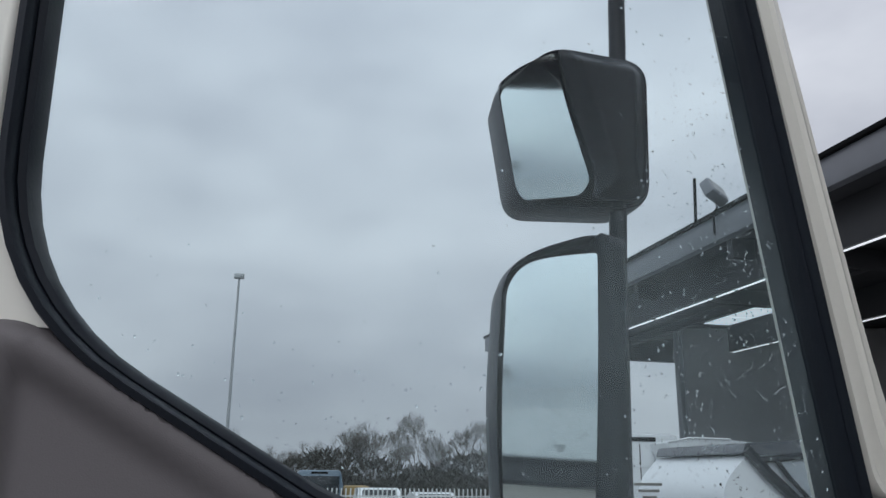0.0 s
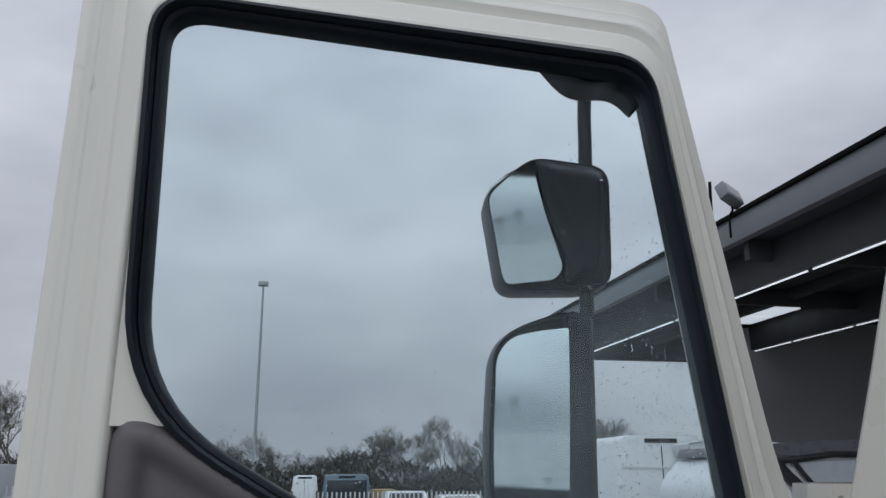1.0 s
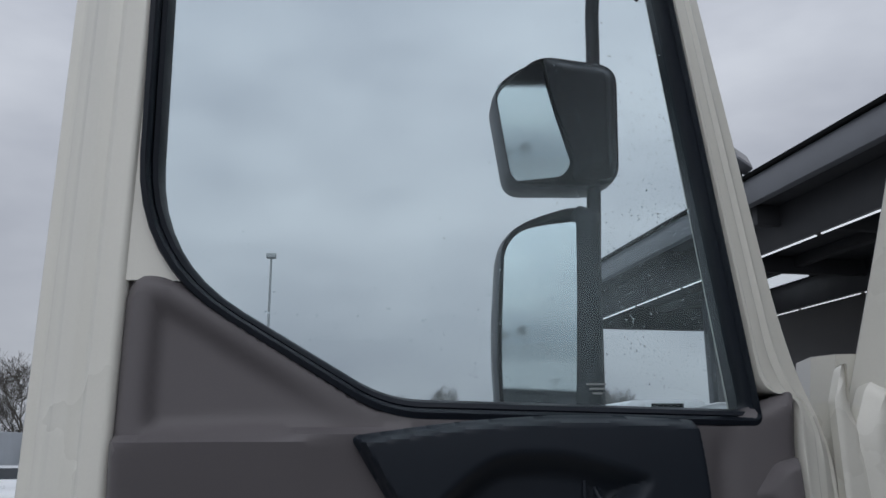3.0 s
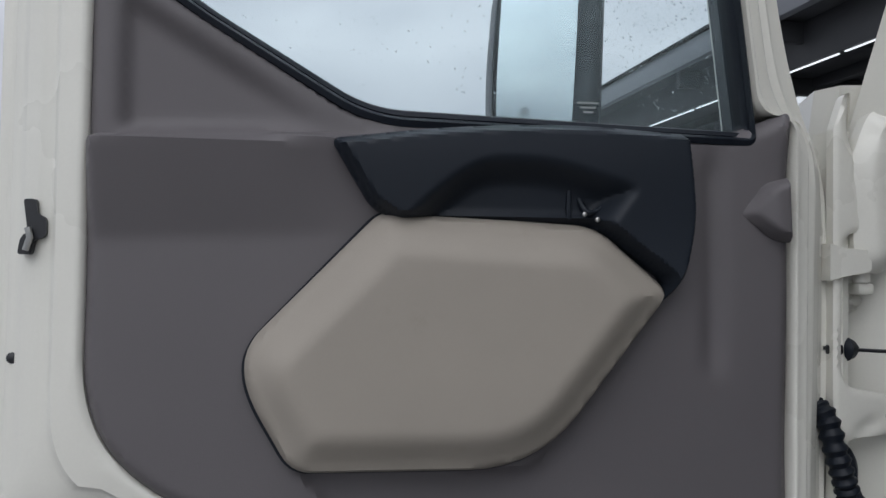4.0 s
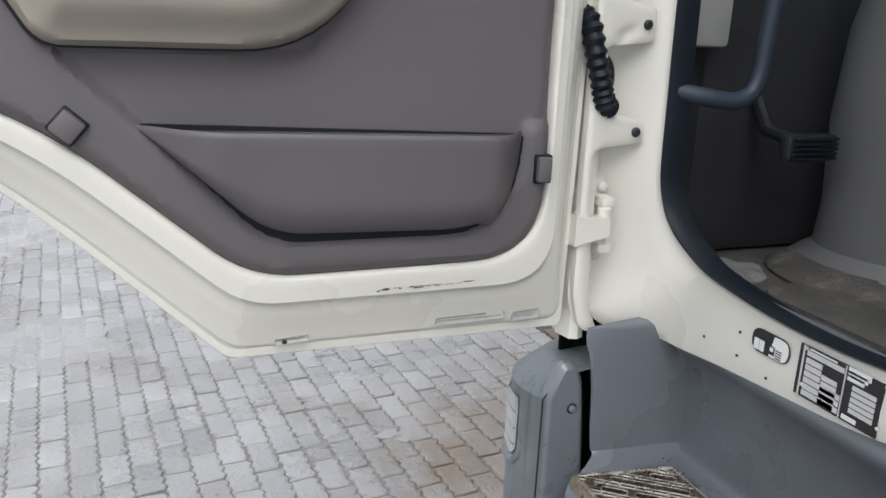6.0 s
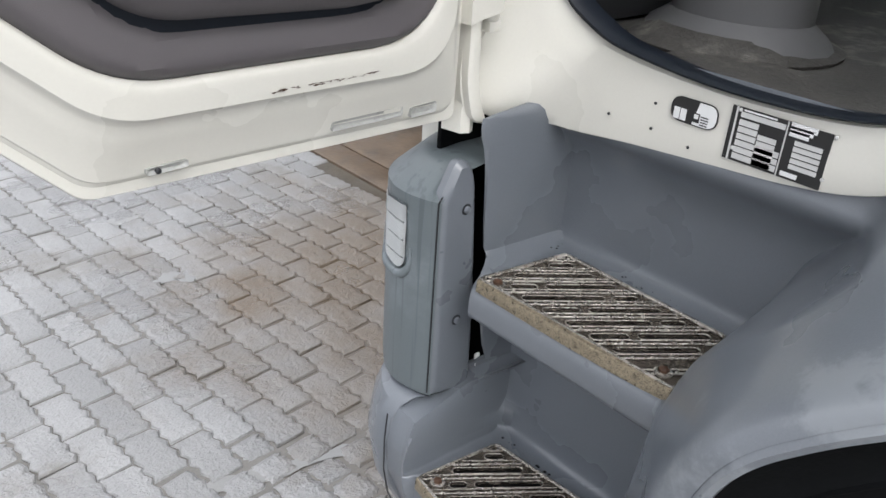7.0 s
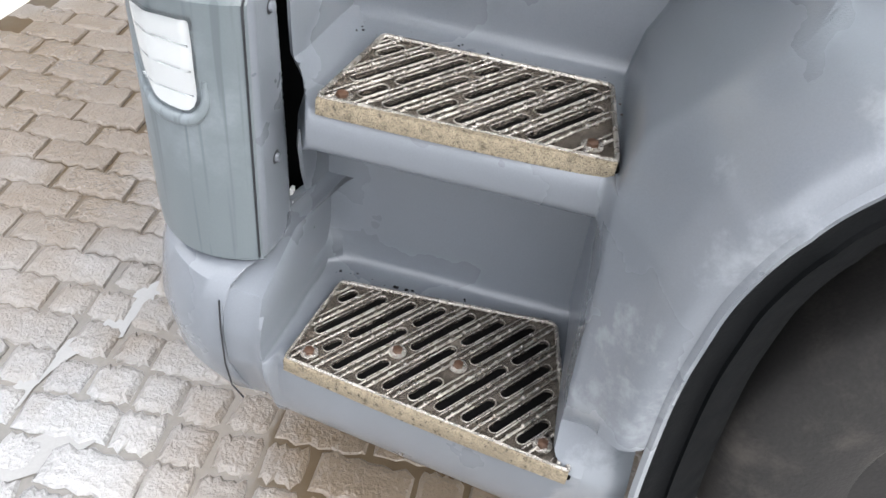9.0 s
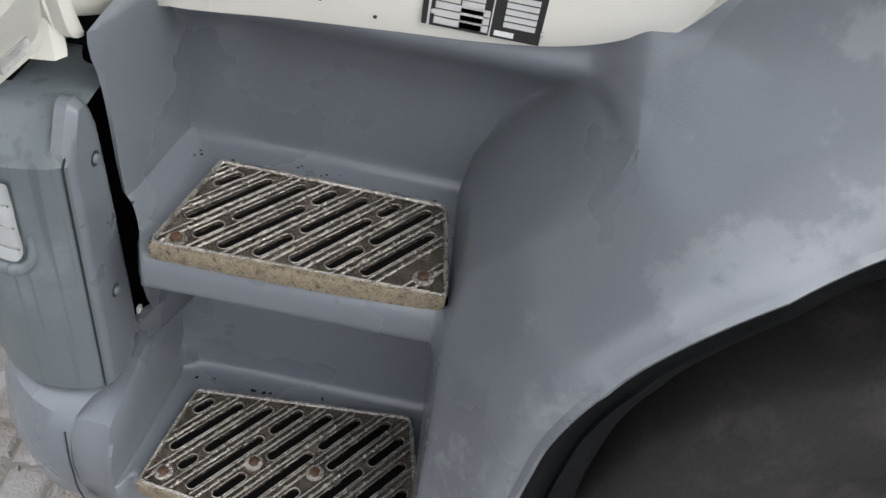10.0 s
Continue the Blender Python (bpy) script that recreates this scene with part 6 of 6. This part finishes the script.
def van(x, y, w, h, length, paint, label, turn=0, kind="van"):
    """A boxy van seen from behind: body, doors, lamps, windows, wheels."""
    v = new(kind)
    tagged(v, label, kind)
    m = pose(x, y, 0, 0, 0, turn)
    hw = w / 2
    ring = rp([(-hw, 0.45, 0.08), (hw, 0.45, 0.08), (hw, h * 0.55, 0.2), (hw * 0.86, h, 0.16), (-hw * 0.86, h, 0.16), (-hw, h * 0.55, 0.2)], 6)
    cz = h * 0.5
    rows = [[tuple(m @ Vector((a * s, yy, cz + (b - cz) * s))) for a, b in ring] for s, yy in ((0.95, -0.02), (0.985, 0.0), (1, 0.04), (1, length * 0.7), (0.97, length * 0.78), (0.9, length))]
    part("body", loft(rows, cap=(True, True)), paint, v)
    bm = bmesh.new()
    box(bm, (-0.008, -0.03, 0.6), (0.008, -0.012, h * 0.93), 0, m)
    part("door_gap", bm, M_LINER, v)
    bm = bmesh.new()
    box(bm, (-0.32, -0.035, h - 0.14), (0.32, 0.0, h - 0.06), 0.01, m)
    part("brake_light_bar", bm, M_LINER, v)
    for s in (-1, 1):
        part("tail_lamp", box(bmesh.new(), (s * hw * 0.93 - 0.05, -0.03, 0.9), (s * hw * 0.93 + 0.05, 0.02, 1.35), 0.01, m), M_RUST, v)
        part("door_hinge", box(bmesh.new(), (s * hw * 0.9 - 0.05, -0.04, h * 0.66), (s * hw * 0.9 + 0.05, 0.0, h * 0.66 + 0.08), 0.01, m), paint, v)
        for yy in (0.9, length - 0.9):
            part("wheel", turned([(0.2, -0.1), (0.33, -0.1), (0.34, 0.1), (0.2, 0.1)], m @ pose(s * (hw - 0.12), yy, 0.34, 0, 90, 0), 20), M_TYRE, v)
    bm = bmesh.new()
    box(bm, (-hw * 0.85, -0.035, h * 0.78), (hw * 0.85, -0.012, h * 0.795), 0, m)
    part("door_crease", bm, paint, v)
    part("bumper", box(bmesh.new(), (-hw, -0.10, 0.42), (hw, 0.0, 0.62), 0.03, m), M_LINER, v)
    return v


van(6.04, 15.0, 1.85, 2.74, 5.6, M_VAN, "white high-roof panel van parked with its rear doors shut")
van(0.80, 33, 1.9, 2.06, 4.8, M_BLUECAR, "blue-grey van with a large rear window behind the fence")
part_win = [o for o in bpy.data.objects if o.name.startswith("van")][-1]
bm = box(bmesh.new(), (0.04, 32.94, 1.05), (1.56, 32.97, 1.84), 0.02)
part("rear_window", bm, M_VANGLASS, part_win)


def car(x, y, w, h, paint, label, turn=0):
    c = new("car")
    tagged(c, label, "car", "cars in the yard")
    m = pose(x, y, 0, 0, 0, turn)
    hw = w / 2
    side = [(-2.0, 0.35), (-2.0, 0.75), (-1.75, 0.88), (-1.0, 0.95), (-0.45, h), (0.9, h), (1.5, 0.95), (1.95, 0.85), (2.0, 0.35)]
    sm = chaikin(side, 2)
    rows = [[tuple(m @ Vector((s * hw * (1 - 0.14 * max(0, (b - 0.9) / 0.6)), a, b))) for a, b in sm] for s in (-1, -0.96, -0.5, 0, 0.5, 0.96, 1)]
    part("body", loft(rows, cap=(True, True)), paint, c)
    part("windscreen", loft([[tuple(m @ Vector((s * hw * 0.80, -1.0 + 0.02, 0.985))) for s in (-1, 1)], [tuple(m @ Vector((s * hw * 0.72, -0.52, h - 0.06))) for s in (-1, 1)]], closed=False), M_VANGLASS, c)
    for s in (-1, 1):
        for yy in (-1.25, 1.25):
            part("wheel", turned([(0.15, -0.1), (0.3, -0.1), (0.31, 0.1), (0.15, 0.1)], m @ pose(s * (hw - 0.08), yy, 0.31, 0, 90, 0), 18), M_TYRE, c)
    return c


car(3.05, 33, 1.75, 1.42, M_VAN, "pale silver car behind the palisade fence")
car(5.25, 33.5, 1.75, 1.26, M_VAN, "white car behind the palisade fence")
car(-9.2, 25.5, 1.8, 1.46, M_VAN, "white car parked beside the fence")
van(-0.92, 39, 1.2, 2.02, 6, M_VAN, "white truck far behind the fence", kind="truck_far")

yb = new("yellow_machine")
tagged(yb, "yellow site machine half hidden behind the fence", "machine")
part("body", box(bmesh.new(), (2.0, 37, -0.01), (3.1, 38.5, 1.42), 0.1), M_YELLOW, yb)

cont = new("container")
tagged(cont, "pale grey steel container with a small window frame", "container")
part("box_body", box(bmesh.new(), (-13.2, 24, 0.1), (-9.9, 30, 2.42), 0.03), M_CONT, cont)
for k in range(14):
    part("corrugation", box(bmesh.new(), (-13.1 + k * 0.23, 23.95, 0.25), (-12.98 + k * 0.23, 24.0, 2.3), 0.01), M_CONT, cont)

# white vehicle with a sloping roof beyond the cab
wv = new("white_vehicle")
tagged(wv, "white sloping-roofed vehicle with a blue-grey side beside the canopy", "vehicle")


def prism(pts, y0, y1):
    ring = rp(pts, 5)
    return loft([[(x, y, z) for x, z in ring] for y in (y0, y0 + 0.03, y1)], cap=(True, True))


part("body", prism([(6.20, 2.56, 0.03), (6.62, 2.63, 0.06), (7.4, 2.62, 0.1), (8.8, 2.50, 0.15), (9.0, 1.6, 0.1), (9.0, 0.45, 0.05), (6.9, 0.45, 0.05), (6.62, 1.47, 0.05)], 14.16, 14.9), M_VAN, wv)
part("roof_edge", tube([(6.20, 14.15, 2.56), (6.62, 14.15, 2.64), (7.4, 14.15, 2.63)], 0.02, 6), M_VAN, wv)
for wx in (7.2, 8.6):
    part("wheel", turned([(0.15, -0.1), (0.34, -0.1), (0.35, 0.1), (0.15, 0.1)], pose(wx, 14.3, 0.34, 90), 20), M_TYRE, wv)

# white vehicle with a dark roof close beyond the cab
near_car = new("cab_over_vehicle")
tagged(near_car, "white vehicle with a dark grey roof and black-framed windscreen", "vehicle")
M_DARKROOF = mat("dark_grey_roof_paint", (0.055, 0.058, 0.068), 0.3, vary=0.1, coat=0.4)
# pale base colour paints the sky's reflection into the windscreen
M_SCREEN = mat("windscreen_painted_sky", (0.30, 0.33, 0.36), 0.08, vary=0.1, bump=0.0, coat=1.0, spec=0.8)
part("body", prism([(4.95, 0.4, 0.1), (4.95, 1.9, 0.2), (5.30, 2.26, 0.05), (7.2, 2.30, 0.2), (7.3, 1.4, 0.2), (7.3, 0.4, 0.1)], 10.05, 12.6), M_VAN, near_car)
part("roof", prism([(5.22, 2.27, 0.02), (5.27, 2.40, 0.05), (6.2, 2.46, 0.05), (7.0, 2.45, 0.12), (7.2, 2.24, 0.05), (6.2, 2.26, 0.02)], 10.0, 12.5), M_DARKROOF, near_car)
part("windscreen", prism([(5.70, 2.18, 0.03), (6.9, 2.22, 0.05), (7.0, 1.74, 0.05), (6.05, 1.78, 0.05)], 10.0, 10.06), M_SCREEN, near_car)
part("windscreen_frame", tube([(5.27, 10.0, 2.33), (5.55, 9.99, 2.02), (5.90, 9.98, 1.70), (6.5, 9.98, 1.68), (7.05, 9.98, 1.70)], 0.075, 8), M_BLACK, near_car)
part("windscreen_frame", tube([(5.42, 9.99, 2.20), (5.72, 9.99, 2.22), (6.2, 9.99, 2.28), (6.95, 9.99, 2.27)], 0.04, 8), M_BLACK, near_car)
part("windscreen_frame", tube([(5.66, 9.99, 2.20), (5.80, 9.985, 2.0), (6.05, 9.98, 1.74)], 0.03, 8), M_BLACK, near_car)
for wx in (5.4, 6.8):
    part("wheel", turned([(0.15, -0.1), (0.34, -0.1), (0.35, 0.1), (0.15, 0.1)], pose(wx, 10.9, 0.35, 0, 90, 0), 20), M_TYRE, near_car)

# near pavers, one by one
stone_meshes = []
for kind in range(len(STONES)):
    pm = bmesh.new()
    add_paver(pm, Matrix.Identity(4), kind)
    me = bpy.data.meshes.new("paver")
    pm.to_mesh(me)
    pm.free()
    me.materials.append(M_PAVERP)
    stone_meshes.append(me)
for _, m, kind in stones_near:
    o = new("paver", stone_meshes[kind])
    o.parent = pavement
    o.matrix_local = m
